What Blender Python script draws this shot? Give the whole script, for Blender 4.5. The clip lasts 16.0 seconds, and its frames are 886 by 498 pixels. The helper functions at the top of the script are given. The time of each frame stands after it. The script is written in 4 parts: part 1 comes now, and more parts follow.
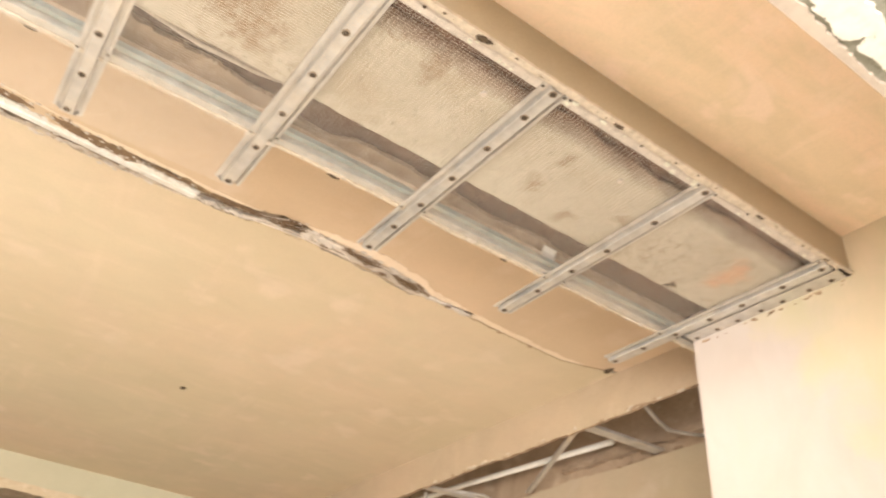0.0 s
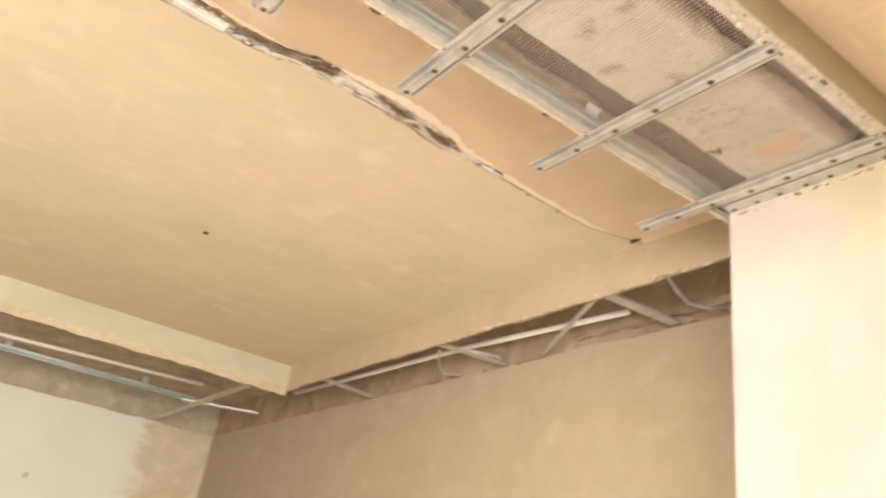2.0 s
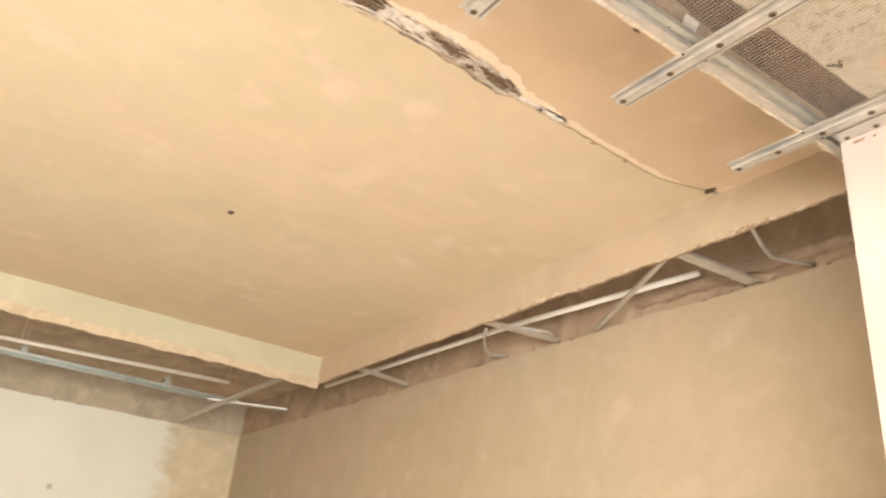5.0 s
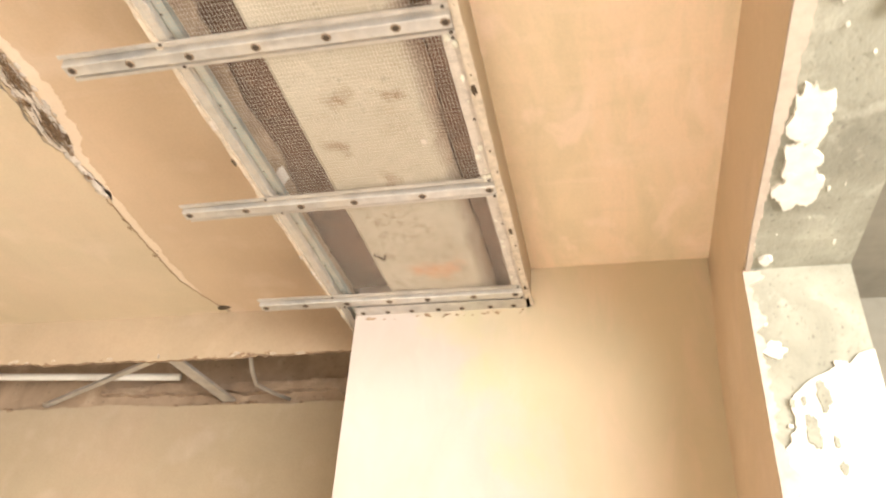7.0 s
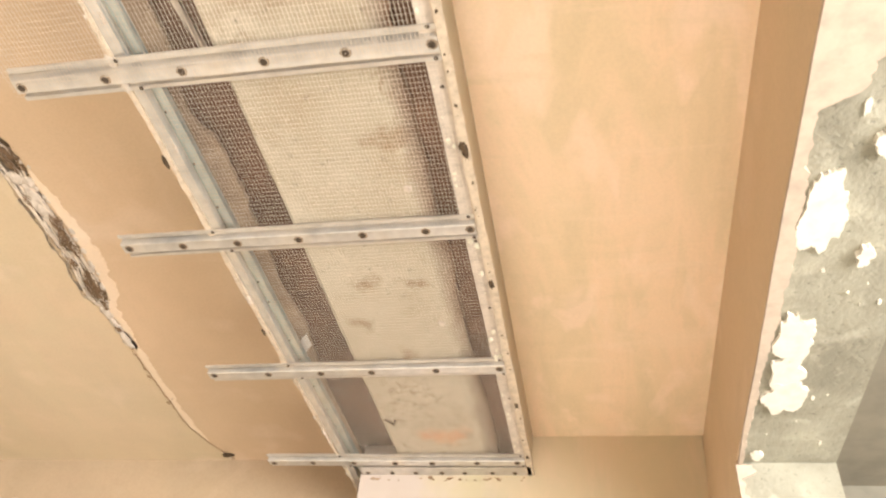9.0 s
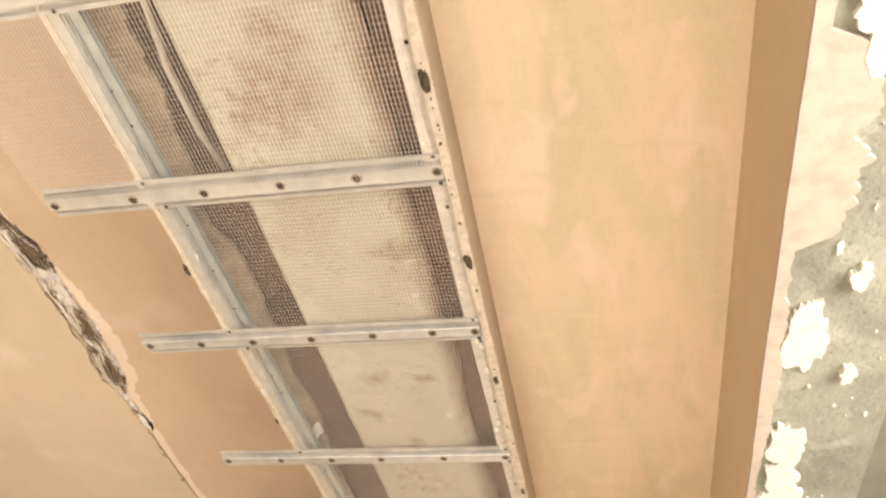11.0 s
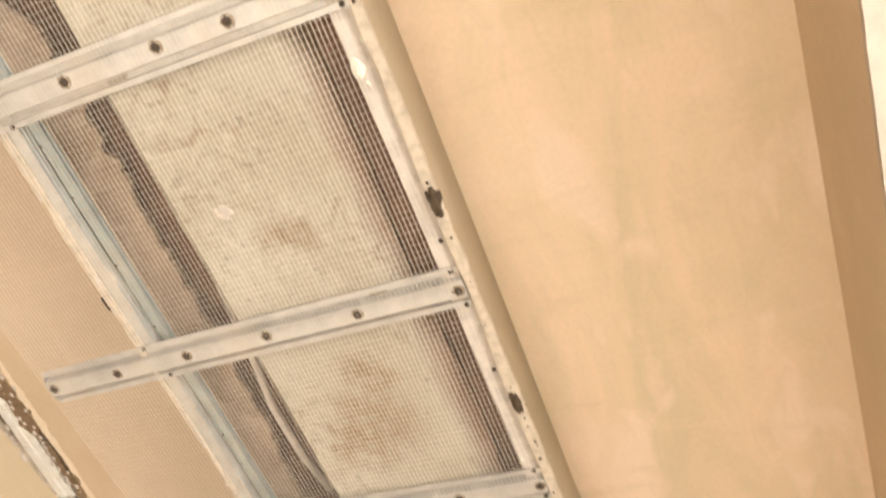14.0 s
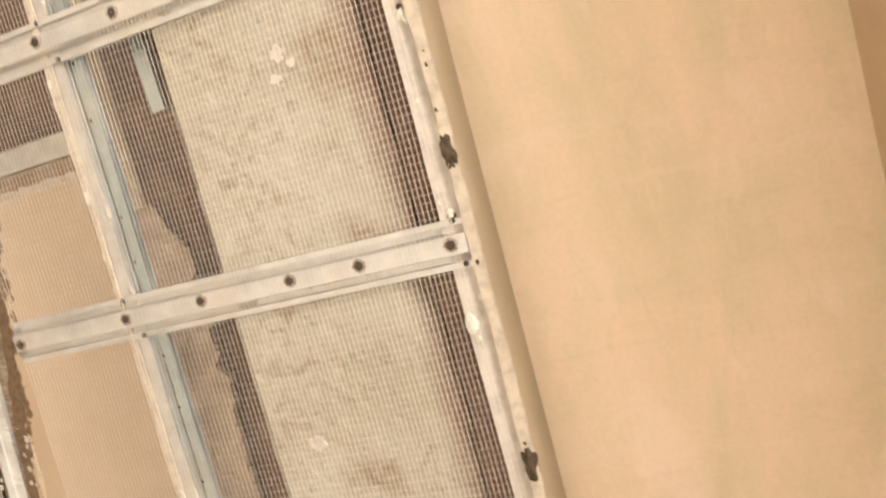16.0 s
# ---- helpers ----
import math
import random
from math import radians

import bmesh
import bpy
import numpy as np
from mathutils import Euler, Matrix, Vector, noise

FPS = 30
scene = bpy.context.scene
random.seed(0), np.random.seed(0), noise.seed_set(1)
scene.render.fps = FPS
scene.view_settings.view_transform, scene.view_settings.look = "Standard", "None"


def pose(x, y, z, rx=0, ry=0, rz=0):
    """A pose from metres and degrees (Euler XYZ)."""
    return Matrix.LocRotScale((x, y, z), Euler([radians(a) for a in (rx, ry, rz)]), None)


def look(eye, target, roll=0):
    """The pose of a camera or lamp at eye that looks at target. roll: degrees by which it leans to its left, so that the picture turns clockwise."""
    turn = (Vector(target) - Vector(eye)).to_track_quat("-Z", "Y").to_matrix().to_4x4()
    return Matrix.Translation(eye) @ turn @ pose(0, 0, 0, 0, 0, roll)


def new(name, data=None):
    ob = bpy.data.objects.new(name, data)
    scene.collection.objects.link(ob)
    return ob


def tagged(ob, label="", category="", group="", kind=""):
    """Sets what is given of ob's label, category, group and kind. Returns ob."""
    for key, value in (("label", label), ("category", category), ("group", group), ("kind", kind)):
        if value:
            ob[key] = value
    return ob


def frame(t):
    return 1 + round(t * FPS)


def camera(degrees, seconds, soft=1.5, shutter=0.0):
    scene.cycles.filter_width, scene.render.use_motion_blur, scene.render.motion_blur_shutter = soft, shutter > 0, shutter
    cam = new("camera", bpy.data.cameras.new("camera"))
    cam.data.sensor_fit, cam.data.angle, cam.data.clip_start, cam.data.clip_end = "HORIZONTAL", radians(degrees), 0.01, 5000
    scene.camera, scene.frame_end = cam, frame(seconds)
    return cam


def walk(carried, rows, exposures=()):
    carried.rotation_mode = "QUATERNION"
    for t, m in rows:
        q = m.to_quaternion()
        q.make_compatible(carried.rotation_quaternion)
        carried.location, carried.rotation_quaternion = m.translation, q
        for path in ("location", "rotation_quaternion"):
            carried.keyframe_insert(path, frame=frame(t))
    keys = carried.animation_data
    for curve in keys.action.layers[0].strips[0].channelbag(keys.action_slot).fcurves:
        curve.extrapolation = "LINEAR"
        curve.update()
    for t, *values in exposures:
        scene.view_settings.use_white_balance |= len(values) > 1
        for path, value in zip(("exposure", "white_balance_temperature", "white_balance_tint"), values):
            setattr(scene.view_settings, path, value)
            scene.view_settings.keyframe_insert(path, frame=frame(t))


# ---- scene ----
cam = camera(59.8, 16.0, 2.2, 0.5)
PATH = [
    (0, (0.787, 1.266, 1.472), (-0.593, 2.156, 2.613), 5.3),
    (0.5, (0.777, 1.295, 1.475), (-0.502, 2.31, 2.63), 6.8),
    (1, (0.767, 1.302, 1.466), (-0.464, 2.396, 2.601), 8.4),
    (1.5, (0.731, 1.295, 1.455), (-0.62, 2.411, 2.42), 9.8),
    (2, (0.699, 1.265, 1.449), (-0.817, 2.251, 2.302), 8.7),
    (2.5, (0.67, 1.222, 1.447), (-0.964, 2.071, 2.227), 6.6),
    (3, (0.65, 1.188, 1.423), (-1.061, 1.971, 2.101), 4.6),
    (5.3, (0.307, 1.306, 1.485), (-1.147, 2.373, 2.35), 5.6),
    (5.5, (0.272, 1.286, 1.524), (-1.092, 2.507, 2.331), 5.4),
    (6, (0.236, 1.246, 1.589), (-0.806, 2.705, 2.475), 6.5),
    (6.5, (0.247, 1.256, 1.609), (-0.476, 2.83, 2.609), 5.6),
    (7, (0.235, 1.168, 1.61), (-0.185, 2.801, 2.686), 3.9),
    (7.5, (0.206, 1.07, 1.612), (-0.205, 2.702, 2.693), 4.7),
    (8, (0.209, 1.04, 1.6), (-0.168, 2.611, 2.779), 5.2),
    (8.5, (0.222, 0.995, 1.597), (-0.167, 2.47, 2.891), 6.6),
    (8.7, (0.219, 0.997, 1.604), (-0.163, 2.453, 2.922), 6.8),
    (10.8, (0.247, 0.877, 1.64), (-0.155, 2.245, 3.042), 8.2),
    (11, (0.25, 0.867, 1.647), (-0.153, 2.217, 3.067), 8.0),
    (11.5, (0.262, 0.858, 1.66), (-0.155, 2.165, 3.115), 8.2),
    (12, (0.265, 0.836, 1.675), (-0.164, 2.083, 3.178), 8.6),
    (12.5, (0.27, 0.812, 1.691), (-0.161, 1.998, 3.243), 9.0),
    (13, (0.272, 0.79, 1.702), (-0.179, 1.899, 3.304), 9.3),
    (13.5, (0.287, 0.763, 1.729), (-0.255, 1.772, 3.369), 11.4),
    (14, (0.295, 0.747, 1.728), (-0.281, 1.579, 3.453), 16.2),
    (14.5, (0.294, 0.73, 1.738), (-0.278, 1.401, 3.533), 24.4),
    (15, (0.279, 0.706, 1.714), (-0.24, 1.14, 3.595), 37.8),
    (15.5, (0.272, 0.698, 1.707), (-0.281, 1.028, 3.601), 47.7),
    (16, (0.276, 0.718, 1.71), (-0.351, 0.92, 3.598), 58.1),
]
walk(cam, [(t, look(eye, target, roll)) for t, eye, target, roll in PATH], [(0.0, 2.09), (0.5, 2.12), (1.0, 2.14), (1.5, 2.11), (2.5, 2.17), (3.0, 2.23), (5.5, 2.25), (6.5, 2.28), (7.5, 2.12), (8.5, 2.11), (11.0, 2.02), (13.5, 1.87), (15.0, 1.74), (16.0, 1.67)])
LAMP = 97.0

# ---- world, daylight and exposure ----
world = bpy.data.worlds.new("world")
scene.world = world
world.use_nodes = True
_wn = world.node_tree.nodes
_sky = _wn.new("ShaderNodeTexSky")
_sky.sky_type, _sky.sun_disc = "NISHITA", False
_sky.sun_elevation, _sky.sun_rotation = radians(28), radians(98)
_wn["Background"].inputs["Strength"].default_value = 0.05
world.node_tree.links.new(_sky.outputs["Color"], _wn["Background"].inputs["Color"])

sun_data = bpy.data.lights.new("sun", "SUN")
sun_data.energy, sun_data.angle, sun_data.color = 5.0, radians(1), (1.0, 0.95, 0.87)
sun = new("sun", sun_data)
sun.matrix_world = look((5.4, -0.7, 3.16), (0.4, 0.0, 0.5))

sky_data = bpy.data.lights.new("balcony_daylight", "AREA")
sky_data.shape, sky_data.size, sky_data.size_y = "RECTANGLE", 3.5, 1.45
sky_data.energy, sky_data.color = LAMP, (1.0, 0.94, 0.865)
daylight = new("balcony_daylight", sky_data)
daylight.matrix_world = look((1.98, -0.35, 1.66), (0.0, 0.50, 1.72))


# ---- materials ----
def shader(name):
    m = bpy.data.materials.new(name)
    m.use_nodes = True
    nt = m.node_tree
    return m, nt, nt.nodes["Principled BSDF"], nt.nodes.new("ShaderNodeTexCoord").outputs["Object"]


def noise_tex(nt, coord, scale, detail=5.0, rough=0.55, stretch=None, distort=0.0):
    if stretch:
        mp = nt.nodes.new("ShaderNodeMapping")
        mp.inputs["Scale"].default_value = stretch
        nt.links.new(coord, mp.inputs["Vector"])
        coord = mp.outputs["Vector"]
    n = nt.nodes.new("ShaderNodeTexNoise")
    n.inputs["Scale"].default_value, n.inputs["Detail"].default_value = scale, detail
    n.inputs["Roughness"].default_value, n.inputs["Distortion"].default_value = rough, distort
    nt.links.new(coord, n.inputs["Vector"])
    return n.outputs["Fac"]


def ramp(nt, fac, *stops):
    r = nt.nodes.new("ShaderNodeValToRGB")
    els = r.color_ramp.elements
    while len(els) < len(stops):
        els.new(0.5)
    for e, (p, c) in zip(els, stops):
        e.position, e.color = p, (*c, 1) if isinstance(c, tuple) else (c, c, c, 1)
    nt.links.new(fac, r.inputs["Fac"])
    return r.outputs["Color"]


def blend(nt, fac, a, b, kind="MIX"):
    x = nt.nodes.new("ShaderNodeMix")
    x.data_type, x.blend_type = "RGBA", kind
    for sock, v in ((x.inputs["Factor"], fac), (x.inputs[6], a), (x.inputs[7], b)):
        if isinstance(v, tuple):
            sock.default_value = (*v, 1)
        elif isinstance(v, float):
            sock.default_value = v
        else:
            nt.links.new(v, sock)
    return x.outputs[2]


def relief(nt, bsdf, height, strength, distance=0.01):
    b = nt.nodes.new("ShaderNodeBump")
    b.inputs["Strength"].default_value, b.inputs["Distance"].default_value = strength, distance
    nt.links.new(height, b.inputs["Height"])
    nt.links.new(b.outputs["Normal"], bsdf.inputs["Normal"])


def plaster(name, base, pale, dull, grain=1.0, trowel=0.35):
    """Skimmed gypsum: broad trowel clouds, pale filled patches, faint strokes, fine grain."""
    m, nt, bsdf, co = shader(name)
    broad = noise_tex(nt, co, 1.6, 3, 0.5, None, 0.3)
    col = blend(nt, ramp(nt, broad, (0.32, 0.0), (0.68, 1.0)), dull, base)
    cloud = noise_tex(nt, co, 0.9, 3, 0.5, None, 0.5)
    col = blend(nt, 1.0, col, ramp(nt, cloud, (0.36, (0.985, 1.0, 0.985)), (0.64, (1.0, 0.965, 0.94))), "MULTIPLY")
    patch = noise_tex(nt, co, 5.5, 2, 0.5)
    col = blend(nt, ramp(nt, patch, (0.60, 0.0), (0.72, 0.75)), col, pale)
    for scale, stretch in ((5.0, (0.45, 2.2, 1.3)), (4.0, (2.4, 0.5, 1.3))):
        pull = noise_tex(nt, co, scale, 5, 0.62, stretch, 0.4)
        col = blend(nt, ramp(nt, pull, (0.50, 0.0), (0.66, trowel)), col, dull)
        col = blend(nt, ramp(nt, pull, (0.30, trowel), (0.44, 0.0)), col, pale)
    stroke = noise_tex(nt, co, 7, 5, 0.6, (1.0, 0.6, 0.8), 0.5)
    col = blend(nt, ramp(nt, stroke, (0.30, 0.94), (0.70, 1.02)), (0, 0, 0), col)
    fine = noise_tex(nt, co, 140, 3, 0.6)
    col = blend(nt, ramp(nt, fine, (0.25, 0.93), (0.75, 1.03)), (0, 0, 0), col)
    nt.links.new(col, bsdf.inputs["Base Color"])
    bsdf.inputs["Roughness"].default_value = 0.75
    relief(nt, bsdf, blend(nt, 0.35, stroke, fine), 0.18 * grain, 0.004)
    return m


def concrete(name, base, dark, stain, scale=1.0, amount=0.6, specks=False, long_edge=None, blotches=()):
    m, nt, bsdf, co = shader(name)
    broad = noise_tex(nt, co, 4.0 * scale, 6, 0.6, None, 0.6)
    col = blend(nt, ramp(nt, broad, (0.30, 0.0), (0.66, 1.0)), dark, base)
    spots = noise_tex(nt, co, 9.0 * scale, 4, 0.6, None, 0.3)
    col = blend(nt, ramp(nt, spots, (0.56, 0.0), (0.66, amount)), col, stain)
    if specks:
        where = ramp(nt, noise_tex(nt, co, 3.3, 3, 0.6), (0.50, 0.0), (0.64, 1.0))
        dots = ramp(nt, noise_tex(nt, co, 34, 5, 0.7, None, 0.8), (0.50, 0.0), (0.64, 0.65))
        both = nt.nodes.new("ShaderNodeMath")
        both.operation = "MULTIPLY"
        nt.links.new(where, both.inputs[0])
        nt.links.new(dots, both.inputs[1])
        col = blend(nt, both.outputs[0], col, (0.21, 0.135, 0.075))
        chalk = ramp(nt, noise_tex(nt, co, 24, 4, 0.6, None, 0.8), (0.64, 0.0), (0.72, 0.7))
        col = blend(nt, chalk, col, (0.55, 0.50, 0.41))
    pits = noise_tex(nt, co, 60 * scale, 3, 0.7)
    col = blend(nt, ramp(nt, pits, (0.26, 0.45), (0.40, 1.0)), (0.02, 0.017, 0.012), col)
    v = nt.nodes.new("ShaderNodeTexVoronoi")
    v.feature = "DISTANCE_TO_EDGE"
    v.inputs["Scale"].default_value = 12.0 if specks else 6.0
    warp = nt.nodes.new("ShaderNodeVectorMath")
    warp.operation = "MULTIPLY_ADD"
    wn = nt.nodes.new("ShaderNodeTexNoise")
    wn.inputs["Scale"].default_value, wn.inputs["Detail"].default_value = 7.0, 4.0
    nt.links.new(co, wn.inputs["Vector"])
    nt.links.new(wn.outputs["Color"], warp.inputs[0])
    warp.inputs[1].default_value = (0.35, 0.35, 0.35)
    nt.links.new(co, warp.inputs[2])
    nt.links.new(warp.outputs[0], v.inputs["Vector"])
    gate = ramp(nt, noise_tex(nt, co, 3.1, 2), (0.50, 0.0), (0.60, 1.0))
    line = ramp(nt, v.outputs["Distance"], (0.0, 1.0), (0.03, 0.0))
    both = nt.nodes.new("ShaderNodeMath")
    both.operation = "MULTIPLY"
    nt.links.new(line, both.inputs[0])
    nt.links.new(gate, both.inputs[1])
    half = nt.nodes.new("ShaderNodeMath")
    half.operation = "MULTIPLY"
    nt.links.new(both.outputs[0], half.inputs[0])
    half.inputs[1].default_value = 0.9 if specks else 0.15
    col = blend(nt, half.outputs[0], col, dark)
    if blotches:
        soft = nt.nodes.new("ShaderNodeVectorMath")
        soft.operation = "MULTIPLY_ADD"
        wm = nt.nodes.new("ShaderNodeTexNoise")
        wm.inputs["Scale"].default_value, wm.inputs["Detail"].default_value = 13.0, 5.0
        nt.links.new(co, wm.inputs["Vector"])
        nt.links.new(wm.outputs["Color"], soft.inputs[0])
        soft.inputs[1].default_value = (0.12, 0.12, 0.0)
        nt.links.new(co, soft.inputs[2])
    for x, y, r, *tint in blotches:
        near = nt.nodes.new("ShaderNodeVectorMath")
        near.operation = "DISTANCE"
        nt.links.new(soft.outputs[0], near.inputs[0])
        near.inputs[1].default_value = (x + 0.06, y + 0.06, 2.617)
        fade = nt.nodes.new("ShaderNodeMapRange")
        fade.inputs["From Min"].default_value, fade.inputs["From Max"].default_value = r * 1.35, r * 0.45
        nt.links.new(near.outputs["Value"], fade.inputs["Value"])
        grain = nt.nodes.new("ShaderNodeMath")
        grain.operation = "MULTIPLY"
        nt.links.new(fade.outputs["Result"], grain.inputs[0])
        nt.links.new(ramp(nt, noise_tex(nt, co, 55, 4, 0.7), (0.34, 0.25), (0.58, 0.85)), grain.inputs[1])
        col = blend(nt, grain.outputs[0], col, tint[0] if tint else (0.235, 0.155, 0.088))
    if long_edge:
        # colour turns dark brown towards one long edge, along a noisy line
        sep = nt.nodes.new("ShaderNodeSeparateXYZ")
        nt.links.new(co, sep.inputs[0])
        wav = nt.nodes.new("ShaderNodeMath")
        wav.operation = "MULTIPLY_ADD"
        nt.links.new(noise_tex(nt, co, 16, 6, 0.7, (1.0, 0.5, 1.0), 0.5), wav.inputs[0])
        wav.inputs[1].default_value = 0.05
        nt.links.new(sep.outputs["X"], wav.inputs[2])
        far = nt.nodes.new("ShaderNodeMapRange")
        far.inputs["From Min"].default_value, far.inputs["From Max"].default_value = long_edge[0], long_edge[1]
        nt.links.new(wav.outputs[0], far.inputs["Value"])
        col = blend(nt, far.outputs["Result"], col, long_edge[2])
    nt.links.new(col, bsdf.inputs["Base Color"])
    bsdf.inputs["Roughness"].default_value = 0.9
    relief(nt, bsdf, blend(nt, 0.5, spots, pits), 0.5, 0.01)
    return m


def galvanised(name, base, rough=0.38, metal=0.9):
    m, nt, bsdf, co = shader(name)
    n = noise_tex(nt, co, 26, 4, 0.6)
    dust = noise_tex(nt, co, 7, 4, 0.6)
    col = blend(nt, ramp(nt, n, (0.3, 0.78), (0.7, 1.05)), (0, 0, 0), base)
    col = blend(nt, ramp(nt, dust, (0.48, 0.0), (0.70, 0.55)), col, (0.66, 0.58, 0.47))
    nt.links.new(col, bsdf.inputs["Base Color"])
    bsdf.inputs["Metallic"].default_value = metal
    nt.links.new(ramp(nt, dust, (0.3, rough - 0.06), (0.7, rough + 0.25)), bsdf.inputs["Roughness"])
    relief(nt, bsdf, n, 0.1, 0.002)
    return m


def plain(name, base, rough=0.6, metal=0.0, var=0.2, scale=40):
    m, nt, bsdf, co = shader(name)
    n = noise_tex(nt, co, scale, 4, 0.6)
    nt.links.new(blend(nt, ramp(nt, n, (0.3, 1.0 - var), (0.7, 1.0 + var * 0.4)), (0, 0, 0), base), bsdf.inputs["Base Color"])
    bsdf.inputs["Roughness"].default_value, bsdf.inputs["Metallic"].default_value = rough, metal
    relief(nt, bsdf, n, 0.3, 0.003)
    return m


def pulled_plaster(name):
    """Plaster drawn along its length: long pink and olive pulls, pale dabs, faint cross strokes."""
    m, nt, bsdf, co = shader(name)
    long = noise_tex(nt, co, 3.2, 5, 0.6, (2.2, 0.6, 1.0), 0.6)
    col = ramp(nt, long, (0.32, (0.735, 0.61, 0.43)), (0.46, (0.80, 0.65, 0.465)), (0.60, (0.875, 0.68, 0.505)), (0.74, (0.77, 0.63, 0.445)))
    thin = noise_tex(nt, co, 6.0, 5, 0.65, (2.6, 0.9, 1.0), 0.5)
    col = blend(nt, ramp(nt, thin, (0.53, 0.0), (0.68, 0.5)), col, (0.73, 0.60, 0.42))
    dabs = noise_tex(nt, co, 5.5, 3, 0.55, (1.6, 0.8, 1.0), 0.4)
    col = blend(nt, ramp(nt, dabs, (0.56, 0.0), (0.66, 0.7)), col, (0.93, 0.74, 0.60))
    cross = noise_tex(nt, co, 6.0, 5, 0.6, (0.6, 2.6, 1.0), 0.5)
    col = blend(nt, ramp(nt, cross, (0.55, 0.0), (0.68, 0.5)), col, (0.88, 0.71, 0.55))
    col = blend(nt, ramp(nt, cross, (0.30, 0.35), (0.42, 0.0)), col, (0.70, 0.585, 0.40))
    fine = noise_tex(nt, co, 140, 3, 0.6)
    col = blend(nt, ramp(nt, fine, (0.25, 0.94), (0.75, 1.02)), (0, 0, 0), col)
    nt.links.new(col, bsdf.inputs["Base Color"])
    bsdf.inputs["Roughness"].default_value = 0.72
    relief(nt, bsdf, blend(nt, 0.3, thin, fine), 0.16, 0.004)
    return m


TAN = plaster("tan_plaster", (0.635, 0.51, 0.372), (0.68, 0.55, 0.42), (0.575, 0.488, 0.342))
PINKISH = plaster("pinkish_tan_plaster", (0.625, 0.478, 0.34), (0.67, 0.525, 0.395), (0.585, 0.448, 0.31))
# darker copy of the ceiling tan: the upright face's lower light in its colour
FACE_SHADE = plaster("tan_face_shade", (0.49, 0.38, 0.275), (0.52, 0.41, 0.305), (0.45, 0.36, 0.255))
NICHE = pulled_plaster("niche_plaster")
# niche face tan, darkened in colour for the shade it lies in
NICHE_FACE_SHADE = plaster("niche_face_shade", (0.465, 0.375, 0.262), (0.50, 0.41, 0.30), (0.425, 0.35, 0.24))
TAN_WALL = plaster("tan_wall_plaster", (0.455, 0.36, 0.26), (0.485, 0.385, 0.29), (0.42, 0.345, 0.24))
EAST_WALL = plaster("tan_reveal_plaster", (0.66, 0.495, 0.345), (0.69, 0.525, 0.38), (0.61, 0.47, 0.315))
WHITE = plaster("white_wall_putty", (0.80, 0.78, 0.68), (0.82, 0.80, 0.74), (0.72, 0.70, 0.60))
PALE = plaster("pale_cream_plaster", (0.49, 0.47, 0.355), (0.52, 0.50, 0.385), (0.445, 0.425, 0.315))
EDGE = plain("bare_gypsum_edge", (0.58, 0.49, 0.385), 0.9, 0, 0.3, 55)
COAT = plain("cream_corner_coat", (0.475, 0.395, 0.325), 0.9, 0, 0.2, 30)
PATCH = plain("white_lime_plaster", (0.70, 0.665, 0.585), 0.85, 0, 0.18, 35)
SKIM = plaster("pink_skim", (0.79, 0.66, 0.53), (0.82, 0.69, 0.57), (0.76, 0.63, 0.49))
FILLER = plain("pale_filler", (0.62, 0.55, 0.485), 0.9, 0, 0.25, 45)
BLOTCHES = ((-0.185, 1.345, 0.050), (-0.215, 1.450, 0.070), (-0.285, 1.468, 0.030), (-0.115, 1.775, 0.032), (-0.240, 2.157, 0.034), (-0.150, 2.166, 0.022), (-0.290, 2.292, 0.026), (-0.10, 0.55, 0.05), (-0.12, 0.80, 0.045), (-0.20, 1.10, 0.04), (-0.22, 2.42, 0.025), (-0.225, 2.785, 0.032, (0.50, 0.26, 0.14)), (-0.185, 2.800, 0.036, (0.52, 0.28, 0.15)), (-0.15, 2.785, 0.026, (0.50, 0.27, 0.15)))
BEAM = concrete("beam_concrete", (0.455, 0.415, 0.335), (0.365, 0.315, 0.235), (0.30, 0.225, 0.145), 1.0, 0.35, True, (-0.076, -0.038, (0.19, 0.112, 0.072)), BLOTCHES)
VOID = concrete("dusty_slab_concrete", (0.52, 0.405, 0.295), (0.32, 0.24, 0.17), (0.58, 0.47, 0.355), 1.0, 0.5)
DUSK = concrete("dusty_brown_blockwork", (0.44, 0.325, 0.228), (0.26, 0.185, 0.125), (0.52, 0.41, 0.30), 1.0, 0.5)
# near-black brown: the shade inside the gaps is put into this colour
GAP_SHADE = concrete("gap_shade_brown", (0.150, 0.076, 0.046), (0.085, 0.043, 0.027), (0.215, 0.122, 0.076), 1.6, 0.5)
RAG = concrete("torn_brown_board", (0.36, 0.248, 0.160), (0.20, 0.128, 0.080), (0.46, 0.345, 0.235), 2.6, 0.5)
PAPER = concrete("dusty_board_back", (0.38, 0.295, 0.215), (0.16, 0.11, 0.08), (0.54, 0.44, 0.33), 2.4, 0.6)
TORN = concrete("torn_board_paper", (0.52, 0.41, 0.29), (0.36, 0.27, 0.19), (0.58, 0.48, 0.36), 2.0, 0.5)
GREY = concrete("grey_concrete", (0.33, 0.32, 0.26), (0.20, 0.19, 0.15), (0.40, 0.385, 0.32), 1.6, 0.6)
BALCONY = plain("balcony_cement", (0.20, 0.19, 0.155), 0.9, 0, 0.25, 9)
GREYVOID = concrete("dusty_grey_blockwork", (0.50, 0.445, 0.345), (0.33, 0.285, 0.22), (0.56, 0.50, 0.40), 1.0, 0.5)
